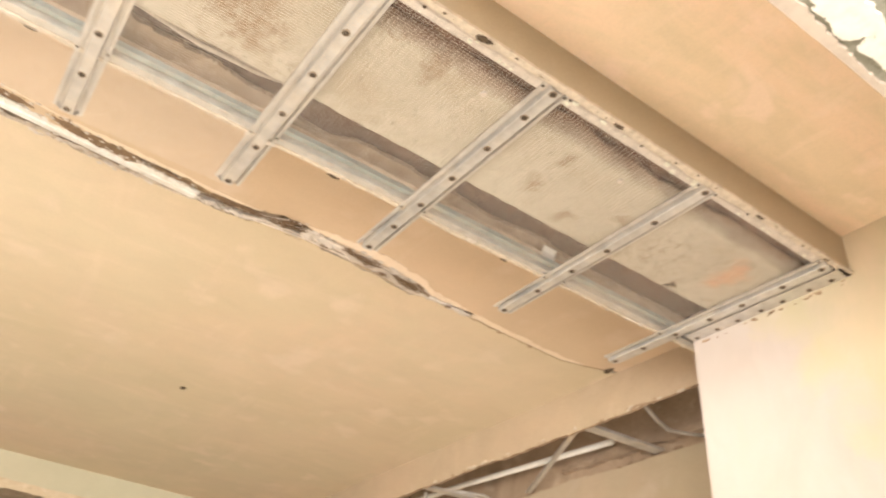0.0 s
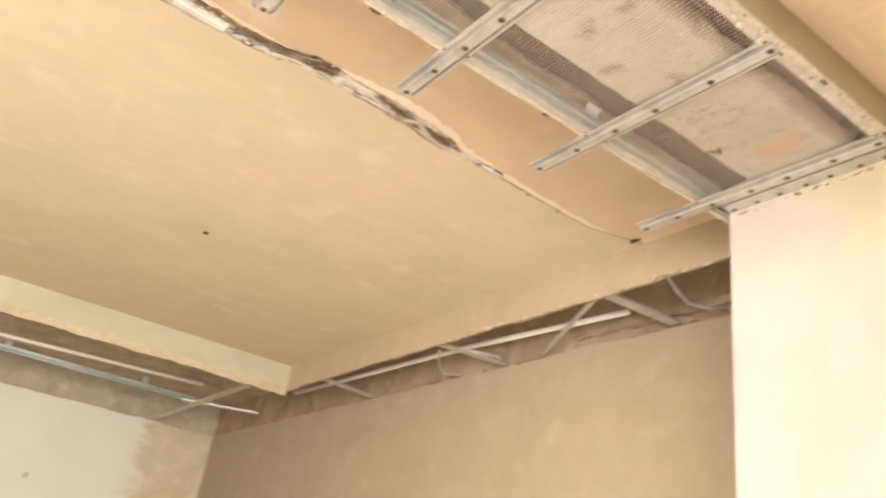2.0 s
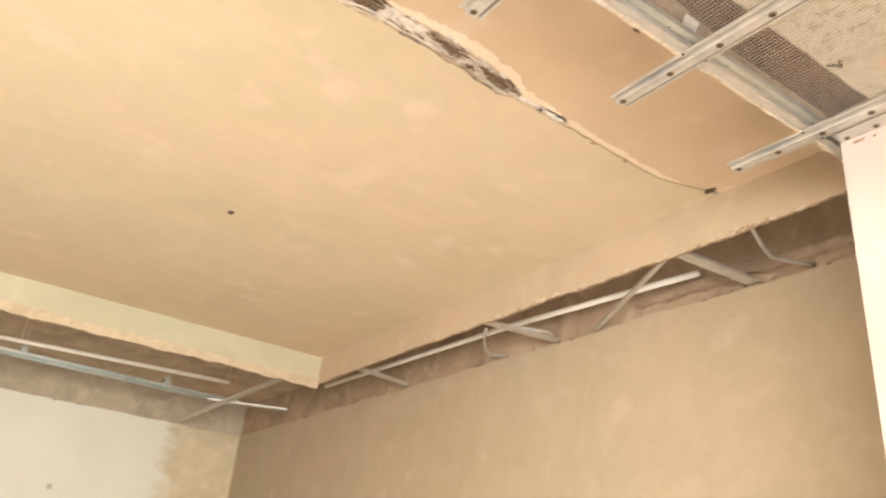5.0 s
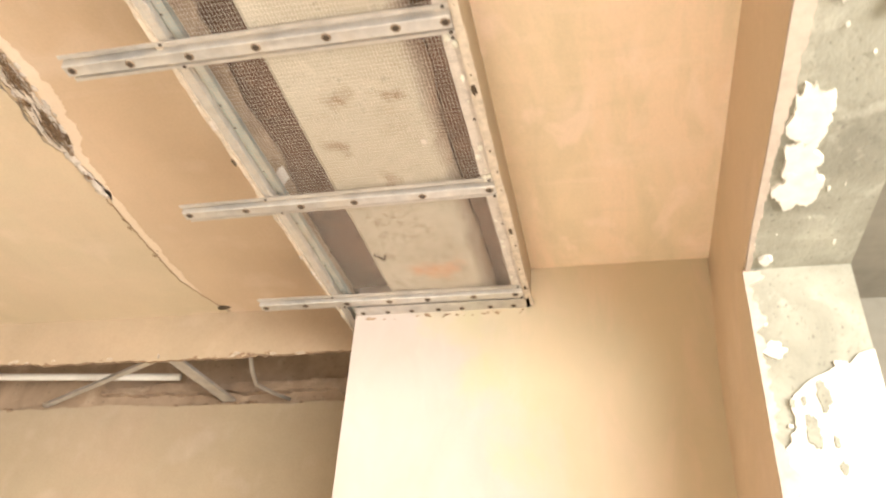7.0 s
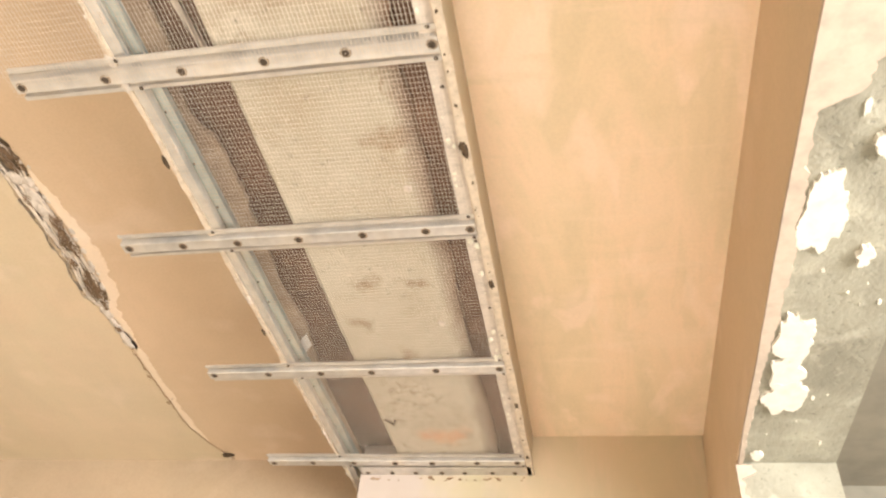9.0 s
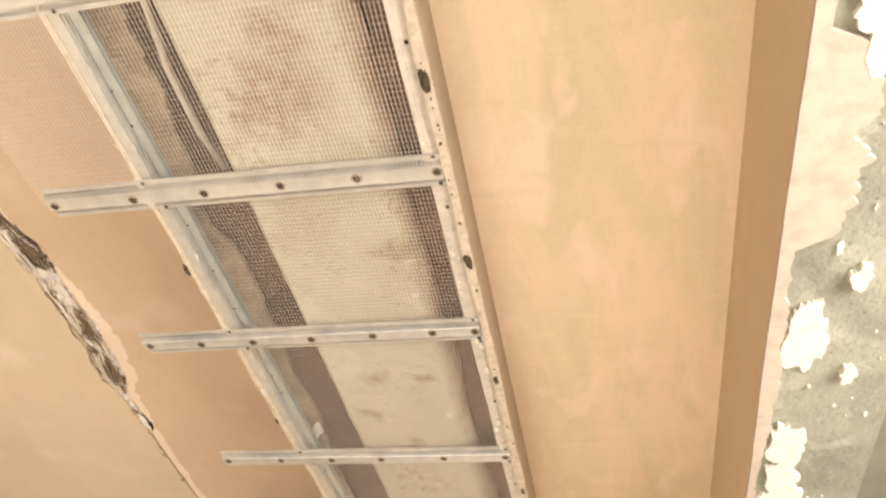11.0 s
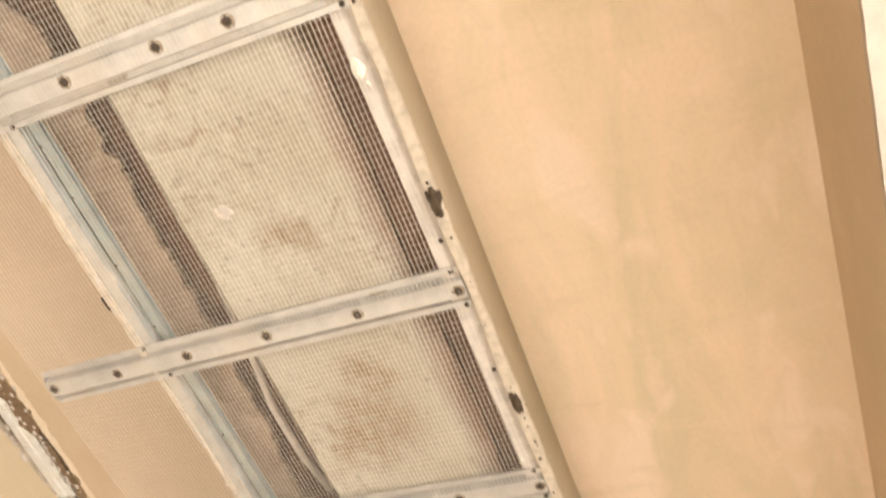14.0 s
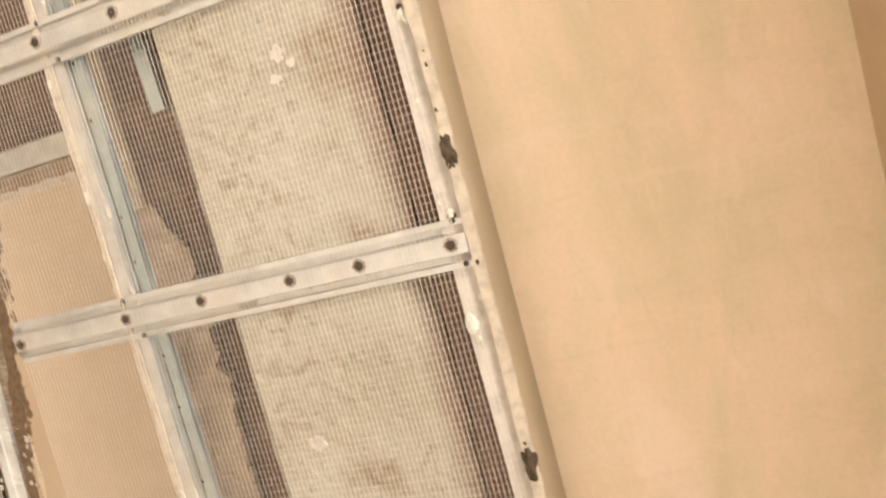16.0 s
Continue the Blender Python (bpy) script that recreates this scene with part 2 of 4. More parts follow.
LEDGE = concrete("broken_tan_gypsum", (0.40, 0.30, 0.215), (0.23, 0.16, 0.11), (0.48, 0.37, 0.275), 2.4, 0.5)
TORN_PALE = concrete("torn_pale_board", (0.56, 0.465, 0.335), (0.42, 0.335, 0.23), (0.60, 0.53, 0.41), 2.2, 0.5)
# near-white and barely metallic: the profile's bright reflections are put into its colour
GLINT_ZINC = galvanised("glint_white_zinc", (0.95, 0.94, 0.92), 0.30, 0.25)
SCREED = concrete("floor_screed", (0.56, 0.51, 0.44), (0.44, 0.40, 0.34), (0.50, 0.455, 0.39), 0.6, 0.4)
STEEL = galvanised("dusty_steel", (0.65, 0.63, 0.605), 0.36, 0.72)
ZINC = galvanised("blue_zinc_steel", (0.51, 0.60, 0.61), 0.34, 0.85)
BRIGHT = galvanised("bright_steel", (0.90, 0.89, 0.86), 0.24, 0.55)
SCREW = plain("black_screw", (0.085, 0.062, 0.045), 0.45, 0.6, 0.2, 300)
RUST = plain("dirty_ring", (0.34, 0.26, 0.19), 0.8, 0.1, 0.4, 200)
MESH = plain("pale_glass_fibre", (0.69, 0.605, 0.51), 0.5, 0.0, 0.15, 30)
SHRED = plain("torn_dirty_fibre", (0.24, 0.16, 0.09), 0.9, 0.0, 0.4, 60)
WEAVE = plain("pale_woven_tape", (0.74, 0.65, 0.56), 0.8, 0, 0.15, 30)
TUFT = plain("matted_brown_fibre", (0.225, 0.145, 0.085), 0.9, 0, 0.4, 80)
DARKSPOT = plain("damp_brown_scar", (0.09, 0.06, 0.035), 0.95, 0, 0.5, 90)
CABLE = plain("white_conduit", (0.82, 0.78, 0.72), 0.45, 0, 0.1, 20)


# ---- building helpers ----
from mathutils import geometry


def link(name, bm, material, parent=None, label="", smooth=False):
    bmesh.ops.recalc_face_normals(bm, faces=bm.faces)
    me = bpy.data.meshes.new(name)
    bm.to_mesh(me)
    bm.free()
    for mat in material if isinstance(material, (list, tuple)) else (material,):
        me.materials.append(mat)
    if smooth:
        me.polygons.foreach_set("use_smooth", [True] * len(me.polygons))
    ob = new(name, me)
    if parent:
        ob.parent = parent
    if label:
        ob["label"] = label
    return ob


def part(name, bm, material, parent, label="", smooth=False):
    return link(name, bm, material, parent, label, smooth)


def empty(name, label, category, group="", kind="", at=(0, 0, 0)):
    ob = new(name)
    ob.location = at
    return tagged(ob, label, category, group, kind)


def box(bm, x0, x1, y0, y1, z0, z1):
    v = [bm.verts.new((x, y, z)) for x in (x0, x1) for y in (y0, y1) for z in (z0, z1)]
    for q in ((0, 1, 3, 2), (4, 6, 7, 5), (0, 4, 5, 1), (2, 3, 7, 6), (0, 2, 6, 4), (1, 5, 7, 3)):
        bm.faces.new([v[i] for i in q])


def structure(name, boxes, material, label, category):
    bm = bmesh.new()
    for b in boxes:
        box(bm, *b)
    return tagged(link(name, bm, material), label, category, kind="structure")


def wob(u, seed, f=1.0):
    """A rough line: broad waves with small breaks, about -1 to 1."""
    s = 0.0
    for k, (a, w) in enumerate(((0.55, 3.1), (0.35, 11.0), (0.25, 34.0), (0.15, 90.0))):
        s += a * noise.noise((u * w * f + seed * 7.3, seed * 3.7 + k * 5.1, 0.3))
    return s * 1.5


def interp(points, u):
    if u <= points[0][0]:
        return points[0][1]
    for (a, p), (b, q) in zip(points, points[1:]):
        if u <= b:
            return p + (q - p) * (u - a) / (b - a)
    return points[-1][1]


def panel(bm, outline, lo, hi, axis="z", mat=0, rim=None):
    """A board with a free outline in a plane, between two depths along the axis."""
    place = {"z": lambda a, b, c: (a, b, c), "y": lambda a, b, c: (a, c, b), "x": lambda a, b, c: (c, a, b)}[axis]
    n = len(outline)
    flat = geometry.delaunay_2d_cdt([Vector(p) for p in outline], [(i, (i + 1) % n) for i in range(n)], [], 1, 1e-7)
    near = [bm.verts.new(place(a, b, lo)) for a, b in flat[0]]
    far = [bm.verts.new(place(a, b, hi)) for a, b in flat[0]]
    for tri in flat[2]:
        for side in (near, far):
            bm.faces.new([side[i] for i in tri]).material_index = mat
    count = {}
    for tri in flat[2]:
        for a, b in zip(tri, tri[1:] + tri[:1]):
            count[frozenset((a, b))] = count.get(frozenset((a, b)), 0) + 1
    for e, c in count.items():
        if c == 1:
            a, b = tuple(e)
            bm.faces.new((near[a], near[b], far[b], far[a])).material_index = mat if rim is None else rim


def span(a, b, n):
    return [a + (b - a) * i / n for i in range(n + 1)]


def sweep(bm, section, a, b, up=(0, 0, 1), closed=True):
    """A section (sideways, upward) carried from a to b, capped."""
    a, b = Vector(a), Vector(b)
    d = (b - a).normalized()
    side = d.cross(Vector(up)).normalized()
    top = side.cross(d)
    rings = [[bm.verts.new(p + side * s + top * h) for s, h in section] for p in (a, b)]
    n = len(section)
    for i in range(n):
        bm.faces.new((rings[0][i], rings[0][(i + 1) % n], rings[1][(i + 1) % n], rings[1][i]))
    for r in rings:
        f = bm.faces.new(r)
        bmesh.ops.triangulate(bm, faces=[f])


def sheet(points, t):
    """A folded metal sheet of thickness t as a closed section."""
    return list(points) + [(s, h + t) for s, h in reversed(points)]


def tube(bm, pts, r, seg=8):
    rings = []
    for i, p in enumerate(pts):
        p = Vector(p)
        d = (Vector(pts[min(i + 1, len(pts) - 1)]) - Vector(pts[max(i - 1, 0)])).normalized()
        s = d.cross(Vector((0.13, 0.21, 1))).normalized()
        u = s.cross(d)
        rings.append([bm.verts.new(p + (s * math.cos(k * 2 * math.pi / seg) + u * math.sin(k * 2 * math.pi / seg)) * r) for k in range(seg)])
    for a, b in zip(rings, rings[1:]):
        for k in range(seg):
            bm.faces.new((a[k], a[(k + 1) % seg], b[(k + 1) % seg], b[k]))
    bm.faces.new(rings[0]), bm.faces.new(rings[-1])


def ribbon(bm, pts, width, t, wide=(1, 0, 0)):
    """A thin bent strap through points, its width along one direction."""
    w = Vector(wide).normalized() * width / 2
    rows = []
    for p in pts:
        p = Vector(p)
        rows.append([bm.verts.new(q) for q in (p - w, p + w, p + w + Vector((0, 0, t)), p - w + Vector((0, 0, t)))])
    for a, b in zip(rows, rows[1:]):
        for k in range(4):
            bm.faces.new((a[k], a[(k + 1) % 4], b[(k + 1) % 4], b[k]))
    bm.faces.new(rows[0]), bm.faces.new(rows[-1])


def lump(bm, c, r, seed, flat=(1, 1, 0.5), rings=7, seg=12):
    """A rough dab of filler."""
    c = Vector(c)
    grid = []
    for i in range(rings + 1):
        th = math.pi * i / rings
        row = []
        for k in range(seg):
            ph = 2 * math.pi * k / seg
            d = Vector((math.sin(th) * math.cos(ph), math.sin(th) * math.sin(ph), math.cos(th)))
            s = r * (1 + 0.55 * noise.noise(d * 1.8 + Vector((seed, 0, 0))) + 0.25 * noise.noise(d * 5 + Vector((0, seed, 0))))
            row.append(bm.verts.new(c + Vector((d.x * flat[0], d.y * flat[1], d.z * flat[2])) * s))
        grid.append(row)
    for a, b in zip(grid, grid[1:]):
        for k in range(seg):
            bm.faces.new((a[k], a[(k + 1) % seg], b[(k + 1) % seg], b[k]))
    bm.faces.new(grid[0]), bm.faces.new(grid[-1])


# ---- sizes of the room ----
Z_TRAY, Z_BOX, Z_SLAB = 2.800, 2.635, 2.90
X_WEST, Y_NORTH, Y_SOUTH = -6.32, 3.67, -2.2
X_TRAY, Y_TRAY, X_RAIL = -4.00, 3.275, -0.50
Y_PIER, X_PIER = 2.985, -0.471
X_EAST, X_OUT, Z_LINTEL, Y_JAMB = 0.486, 0.654, 2.380, 2.475
Z_NICHE, Z_BAR, Z_BEAM = 2.722, 2.598, 2.614

# ---- large structure ----
# pier: pinkish white putty that thins out to bare tan plaster in a slanting ragged line
m, nt, bsdf, co = shader("pier_putty_over_tan")
sep = nt.nodes.new("ShaderNodeSeparateXYZ")
nt.links.new(co, sep.inputs[0])
slant = nt.nodes.new("ShaderNodeMath")
slant.operation = "MULTIPLY_ADD"
nt.links.new(sep.outputs["Z"], slant.inputs[0])
slant.inputs[1].default_value = 0.6
nt.links.new(sep.outputs["X"], slant.inputs[2])
ragged = nt.nodes.new("ShaderNodeMath")
ragged.operation = "MULTIPLY_ADD"
nt.links.new(noise_tex(nt, co, 4.5, 6, 0.62, None, 0.6), ragged.inputs[0])
ragged.inputs[1].default_value = 0.5
nt.links.new(slant.outputs[0], ragged.inputs[2])
edge_of = nt.nodes.new("ShaderNodeMapRange")
edge_of.inputs["From Min"].default_value, edge_of.inputs["From Max"].default_value = 1.50, 1.76
nt.links.new(ragged.outputs[0], edge_of.inputs["Value"])
mottle = noise_tex(nt, co, 6, 5, 0.6, (1, 1, 0.6), 0.4)
putty = blend(nt, ramp(nt, mottle, (0.35, 0.0), (0.65, 1.0)), (0.495, 0.428, 0.378), (0.54, 0.475, 0.438))
tan = blend(nt, ramp(nt, mottle, (0.35, 0.0), (0.65, 1.0)), (0.575, 0.488, 0.345), (0.64, 0.515, 0.365))
brushed = noise_tex(nt, co, 7, 6, 0.66, (1.6, 1.0, 0.5), 0.7)
putty = blend(nt, ramp(nt, brushed, (0.54, 0.0), (0.66, 0.6)), putty, (0.565, 0.47, 0.41))
tan = blend(nt, ramp(nt, brushed, (0.36, 0.55), (0.48, 0.0)), tan, (0.66, 0.52, 0.39))
zone = nt.nodes.new("ShaderNodeMath")
zone.operation = "MULTIPLY"
nt.links.new(ramp(nt, edge_of.outputs["Result"], (0.0, 0.0), (0.25, 0.55), (0.60, 1.0), (1.0, 0.30)), zone.inputs[0])
nt.links.new(ramp(nt, brushed, (0.40, 0.25), (0.58, 0.85)), zone.inputs[1])
col = blend(nt, zone.outputs[0], blend(nt, edge_of.outputs["Result"], putty, tan), (0.53, 0.475, 0.315))
nt.links.new(col, bsdf.inputs["Base Color"])
bsdf.inputs["Roughness"].default_value = 0.72
relief(nt, bsdf, noise_tex(nt, co, 90, 4, 0.6), 0.12, 0.004)
PIER_PUTTY = m

structure("floor", [(X_WEST - 0.2, 2.2, Y_SOUTH - 0.2, Y_NORTH + 0.25, -0.15, 0.0)], SCREED, "pale dusty cement screed floor", "floor")
structure("ceiling_slab", [(X_WEST - 0.2, X_OUT, Y_SOUTH - 0.2, Y_NORTH + 0.25, Z_SLAB, Z_SLAB + 0.2)], VOID, "dusty brown concrete slab above the opened ceiling", "ceiling")
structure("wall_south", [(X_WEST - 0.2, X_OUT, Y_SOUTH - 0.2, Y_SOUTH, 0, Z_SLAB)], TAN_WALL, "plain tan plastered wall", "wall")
structure("wall_north", [(X_WEST - 0.2, X_PIER, Y_NORTH + 0.015, Y_NORTH + 0.25, 0, Z_SLAB)], DUSK, "bare dusty wall behind the opened ceiling edge", "wall")
structure("wall_west", [(X_WEST - 0.2, X_WEST - 0.015, Y_SOUTH, Y_NORTH + 0.015, 0, Z_SLAB)], GREYVOID, "bare dusty wall behind the opened ceiling edge", "wall")
structure("wall_pier", [(X_PIER, X_EAST, Y_PIER, Y_NORTH + 0.25, 0, Z_SLAB)], PIER_PUTTY, "pale tan plastered pier wall beside the balcony opening", "wall")
east = structure("wall_east", [(X_EAST, X_OUT, Y_JAMB, Y_NORTH + 0.25, 0, Z_LINTEL), (X_EAST, X_OUT, Y_SOUTH - 0.2, Y_NORTH + 0.25, Z_LINTEL, Z_SLAB), (X_EAST, X_OUT, Y_SOUTH - 0.2, -1.7, 0, Z_LINTEL)],
          EAST_WALL, "tan plastered wall with the open balcony doorway", "wall")
for v in east.data.vertices:
    if abs(v.co.x - X_EAST) < 1e-4 and v.co.z < Z_LINTEL + 0.01:
        v.co.x = 0.4745
    elif abs(v.co.x - X_EAST) < 1e-4:
        v.co.x = 0.4975

# white putty that stops raggedly short of the north corner
m, nt, bsdf, co = shader("white_putty_over_tan")
sep = nt.nodes.new("ShaderNodeSeparateXYZ")
nt.links.new(co, sep.inputs[0])
edge_noise = noise_tex(nt, co, 5.0, 6, 0.7, (1, 0.6, 1.6), 0.8)
mix_in = nt.nodes.new("ShaderNodeMath")
mix_in.operation = "MULTIPLY_ADD"
nt.links.new(edge_noise, mix_in.inputs[0])
mix_in.inputs[1].default_value = 0.55
nt.links.new(sep.outputs["Y"], mix_in.inputs[2])
broad = noise_tex(nt, co, 1.7, 4, 0.5)
white = blend(nt, ramp(nt, broad, (0.3, 0.0), (0.7, 1.0)), (0.66, 0.670, 0.600), (0.735, 0.74, 0.680))
tan = blend(nt, ramp(nt, noise_tex(nt, co, 6, 4, 0.6), (0.35, 0.0), (0.65, 1.0)), (0.52, 0.455, 0.31), (0.64, 0.565, 0.42))
nt.links.new(blend(nt, ramp(nt, mix_in.outputs[0], (3.28 / 4, 0.0), (3.44 / 4, 1.0)), white, tan), bsdf.inputs["Base Color"])
bsdf.inputs["Roughness"].default_value = 0.75
WEST_PUTTY = m
quarter = nt.nodes.new("ShaderNodeMath")
quarter.operation = "MULTIPLY"
quarter.inputs[1].default_value = 0.25
r_in = [l for l in nt.links if l.from_socket == mix_in.outputs[0]][0].to_socket
nt.links.new(mix_in.outputs[0], quarter.inputs[0])
nt.links.new(quarter.outputs[0], r_in)

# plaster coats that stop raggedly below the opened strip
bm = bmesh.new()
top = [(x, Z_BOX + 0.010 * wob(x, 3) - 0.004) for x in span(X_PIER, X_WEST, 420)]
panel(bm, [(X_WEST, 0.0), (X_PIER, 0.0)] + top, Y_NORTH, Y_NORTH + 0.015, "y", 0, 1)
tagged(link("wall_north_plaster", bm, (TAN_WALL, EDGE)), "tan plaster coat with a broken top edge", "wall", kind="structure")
bm = bmesh.new()
top = [(y, Z_BOX + 0.012 * wob(y, 8) - 0.004) for y in span(Y_NORTH, Y_SOUTH, 300)]
panel(bm, [(Y_SOUTH, 0.0), (Y_NORTH, 0.0)] + top, X_WEST - 0.015, X_WEST, "x", 0, 1)
tagged(link("wall_west_plaster", bm, (WEST_PUTTY, EDGE)), "white puttied wall with a broken top edge", "wall", kind="structure")
# tray ceiling with its two broken joints
CRACK = [(-1.5, -0.93), (0.5, -0.93), (0.69, -0.96), (1.00, -1.03), (1.30, -1.066), (1.66, -1.07), (1.78, -1.06), (1.89, -1.035), (2.06, -1.037), (2.23, -1.047), (2.37, -1.072), (2.58, -1.085), (2.79, -1.098), (3.05, -1.106), (3.16, -1.08), (3.26, -1.04)]
WIDE = [(0.5, 0.044), (1.1, 0.046), (1.35, 0.041), (1.6, 0.032), (1.76, 0.026), (1.83, 0.026), (1.865, 0.036), (1.93, 0.034), (1.97, 0.026), (2.08, 0.026), (2.12, 0.030), (2.19, 0.030), (2.23, 0.024), (2.28, 0.030), (2.37, 0.028), (2.42, 0.006), (2.48, 0.002), (2.55, 0.0), (3.15, 0.0), (3.2, 0.001), (3.235, 0.010), (3.27, 0.008)]
bm = bmesh.new()
ys = span(Y_SOUTH, Y_TRAY, 620)
right_edge = [(interp(CRACK, y) + interp(WIDE, y) * (1 + 0.8 * wob(y, 1)) + 0.004 * wob(y, 5, 2), y) for y in ys]
panel(bm, [p for p in right_edge if p[1] > 0.552] + [(X_RAIL, Y_TRAY), (X_RAIL, 0.548)], Z_TRAY, Z_TRAY + 0.0125, "z", 2, 1)
left = [(interp(CRACK, y) - interp(WIDE, y) * (1 + 0.7 * wob(y, 2)) + 0.004 * wob(y, 5, 2), y) for y in ys]
W2 = [(-4.0, 0.0), (-3.38, 0.0), (-3.34, 0.044), (-3.25, 0.040), (-3.15, 0.036), (-3.05, 0.040), (-2.92, 0.034), (-2.80, 0.016), (-2.66, 0.010), (-2.55, 0.012), (-2.42, 0.022), (-2.30, 0.022), (-2.15, 0.038), (-1.9, 0.042), (-1.7, 0.048), (-1.3, 0.045), (-1.0, 0.03)]
xs = span(X_TRAY, -1.06, 420)
low = [(x, 0.986 - interp(W2, x) * max(0.1, 1 + 0.6 * wob(x, 21) + 0.5 * wob(x, 25, 4)) + 0.006 * wob(x, 23)) for x in xs]
high = [(x, 0.986 + interp(W2, x) * max(0.1, 1 + 0.6 * wob(x, 22) + 0.5 * wob(x, 26, 4)) + 0.006 * wob(x, 23)) for x in xs]
panel(bm, high + [p for p in left if p[1] > 1.04] + [(X_TRAY, Y_TRAY)], Z_TRAY, Z_TRAY + 0.0125, "z", 0, 1)
panel(bm, [(X_TRAY, Y_SOUTH)] + [p for p in left if p[1] < 0.93] + low[::-1], Z_TRAY, Z_TRAY + 0.0125, "z", 0, 1)
tagged(link("ceiling", bm, (TAN, EDGE, PINKISH)), "tan plastered tray ceiling with broken board joints", "ceiling", kind="structure")

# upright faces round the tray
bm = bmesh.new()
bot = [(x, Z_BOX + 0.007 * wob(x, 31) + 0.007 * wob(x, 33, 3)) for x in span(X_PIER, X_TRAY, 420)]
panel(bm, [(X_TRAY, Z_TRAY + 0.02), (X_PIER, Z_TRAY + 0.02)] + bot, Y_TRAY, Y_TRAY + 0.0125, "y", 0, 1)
tagged(link("trim_north_face", bm, (FACE_SHADE, RAG)), "tan board face with a torn lower edge", "ceiling trim", kind="structure")
bm = bmesh.new()
bot = [(y, Z_BOX + 0.010 * wob(y, 41)) for y in span(Y_TRAY, Y_SOUTH, 360)]
panel(bm, [(Y_SOUTH, Z_TRAY + 0.02), (Y_TRAY, Z_TRAY + 0.02)] + bot, X_TRAY - 0.0125, X_TRAY, "x", 0, 1)
tagged(link("trim_west_face", bm, (PALE, EDGE)), "pale board face with a torn lower edge", "ceiling trim", kind="structure")
# board back in the same dark colour, standing for the gap's shade
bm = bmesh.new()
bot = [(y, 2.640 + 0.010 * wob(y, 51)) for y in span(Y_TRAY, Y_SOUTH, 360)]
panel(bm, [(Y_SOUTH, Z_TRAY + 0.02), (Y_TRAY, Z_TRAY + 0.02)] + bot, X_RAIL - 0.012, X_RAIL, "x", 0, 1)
tagged(link("trim_east_face", bm, (GAP_SHADE, EDGE)), "dusty board back above the metal rail", "ceiling trim", kind="structure")

bm = bmesh.new()
ys = span(Y_SOUTH, Y_PIER + 0.2, 700)
panel(bm, [(y, 2.700 + 0.024 * wob(y, 46, 1.3) + 0.010 * wob(y, 47, 4)) for y in ys] + [(y, 2.624) for y in ys[::-1]], X_RAIL + 0.001, X_RAIL + 0.010, "x")
tagged(link("trim_east_debris", bm, TORN), "crumbling tan plaster left behind the rail", "ceiling trim", kind="structure")
bm = bmesh.new()
ys = span(Y_SOUTH, Y_TRAY, 420)
panel(bm, [(y, 2.655 + 0.008 * wob(y, 43)) for y in ys] + [(y, 2.606 + 0.012 * wob(y, 44)) for y in ys[::-1]], X_TRAY - 0.016, X_TRAY + 0.003, "x")
tagged(link("trim_west_torn", bm, TORN_PALE), "torn raw pale board strip under the pale face", "ceiling trim", kind="structure")

# concrete beam over the opened box
bm = bmesh.new()
ny, nx = 420, 40
bx0, bx1 = -0.345, -0.062
grid = []
for i in range(ny + 1):
    y = Y_SOUTH + (Y_PIER - Y_SOUTH) * i / ny
    row = []
    for k in range(nx + 1):
        u = k / nx
        x = bx0 + (bx1 - bx0) * u
        x += (0.010 * wob(y, 61, 1.2) if k == nx else 0.004 * wob(y, 62) if k == 0 else 0)
        z = Z_BEAM + 0.0025 + 0.0022 * noise.noise((x * 14, y * 14, 2)) + 0.0012 * noise.noise((x * 50, y * 50, 4))
        long_edge = max(0.0, (u - 0.84) / 0.16)
        z += long_edge ** 2 * 0.034 * (1 + 0.7 * noise.noise((x * 30, y * 12, 6))) + 0.006 * (k == 0)
        row.append(bm.verts.new((x, y, z)))
    grid.append(row)
for a, b in zip(grid, grid[1:]):
    for k in range(nx):
        bm.faces.new((a[k], a[k + 1], b[k + 1], b[k]))
# beam sides coloured much darker than the underside, for the shade beside it
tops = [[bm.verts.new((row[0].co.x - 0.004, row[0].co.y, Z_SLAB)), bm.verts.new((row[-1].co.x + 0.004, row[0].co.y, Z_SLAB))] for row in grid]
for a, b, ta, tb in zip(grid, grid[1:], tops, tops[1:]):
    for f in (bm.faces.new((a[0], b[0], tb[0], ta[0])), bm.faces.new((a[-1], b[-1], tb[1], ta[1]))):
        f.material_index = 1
tagged(link("beam", bm, (BEAM, GAP_SHADE)), "stained rough concrete beam inside the opened box", "beam", kind="structure")

# above the metal beside the beam: added gap-shade sheets, then brown board remains
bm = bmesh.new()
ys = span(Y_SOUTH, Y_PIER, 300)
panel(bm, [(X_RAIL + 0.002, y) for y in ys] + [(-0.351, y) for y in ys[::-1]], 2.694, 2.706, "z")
tagged(link("trim_void_fill", bm, GAP_SHADE), "dark red-brown sheet added for shade in the gap beside the beam", "ceiling trim", kind="structure")
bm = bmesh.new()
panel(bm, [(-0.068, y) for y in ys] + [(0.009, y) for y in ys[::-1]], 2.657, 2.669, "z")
tagged(link("trim_void_fill", bm, GAP_SHADE), "dark red-brown sheet added for shade in the gap beside the beam", "ceiling trim", kind="structure")
bm = bmesh.new()
ys = span(0.66, 2.55, 420)
SHELF = [(0.66, 0.012), (0.74, 0.052), (1.0, 0.058), (1.2, 0.050), (1.45, 0.044), (1.60, 0.034), (1.66, 0.012), (1.74, 0.006), (1.80, 0.030), (2.0, 0.032), (2.2, 0.012), (2.36, 0.026), (2.55, 0.004)]
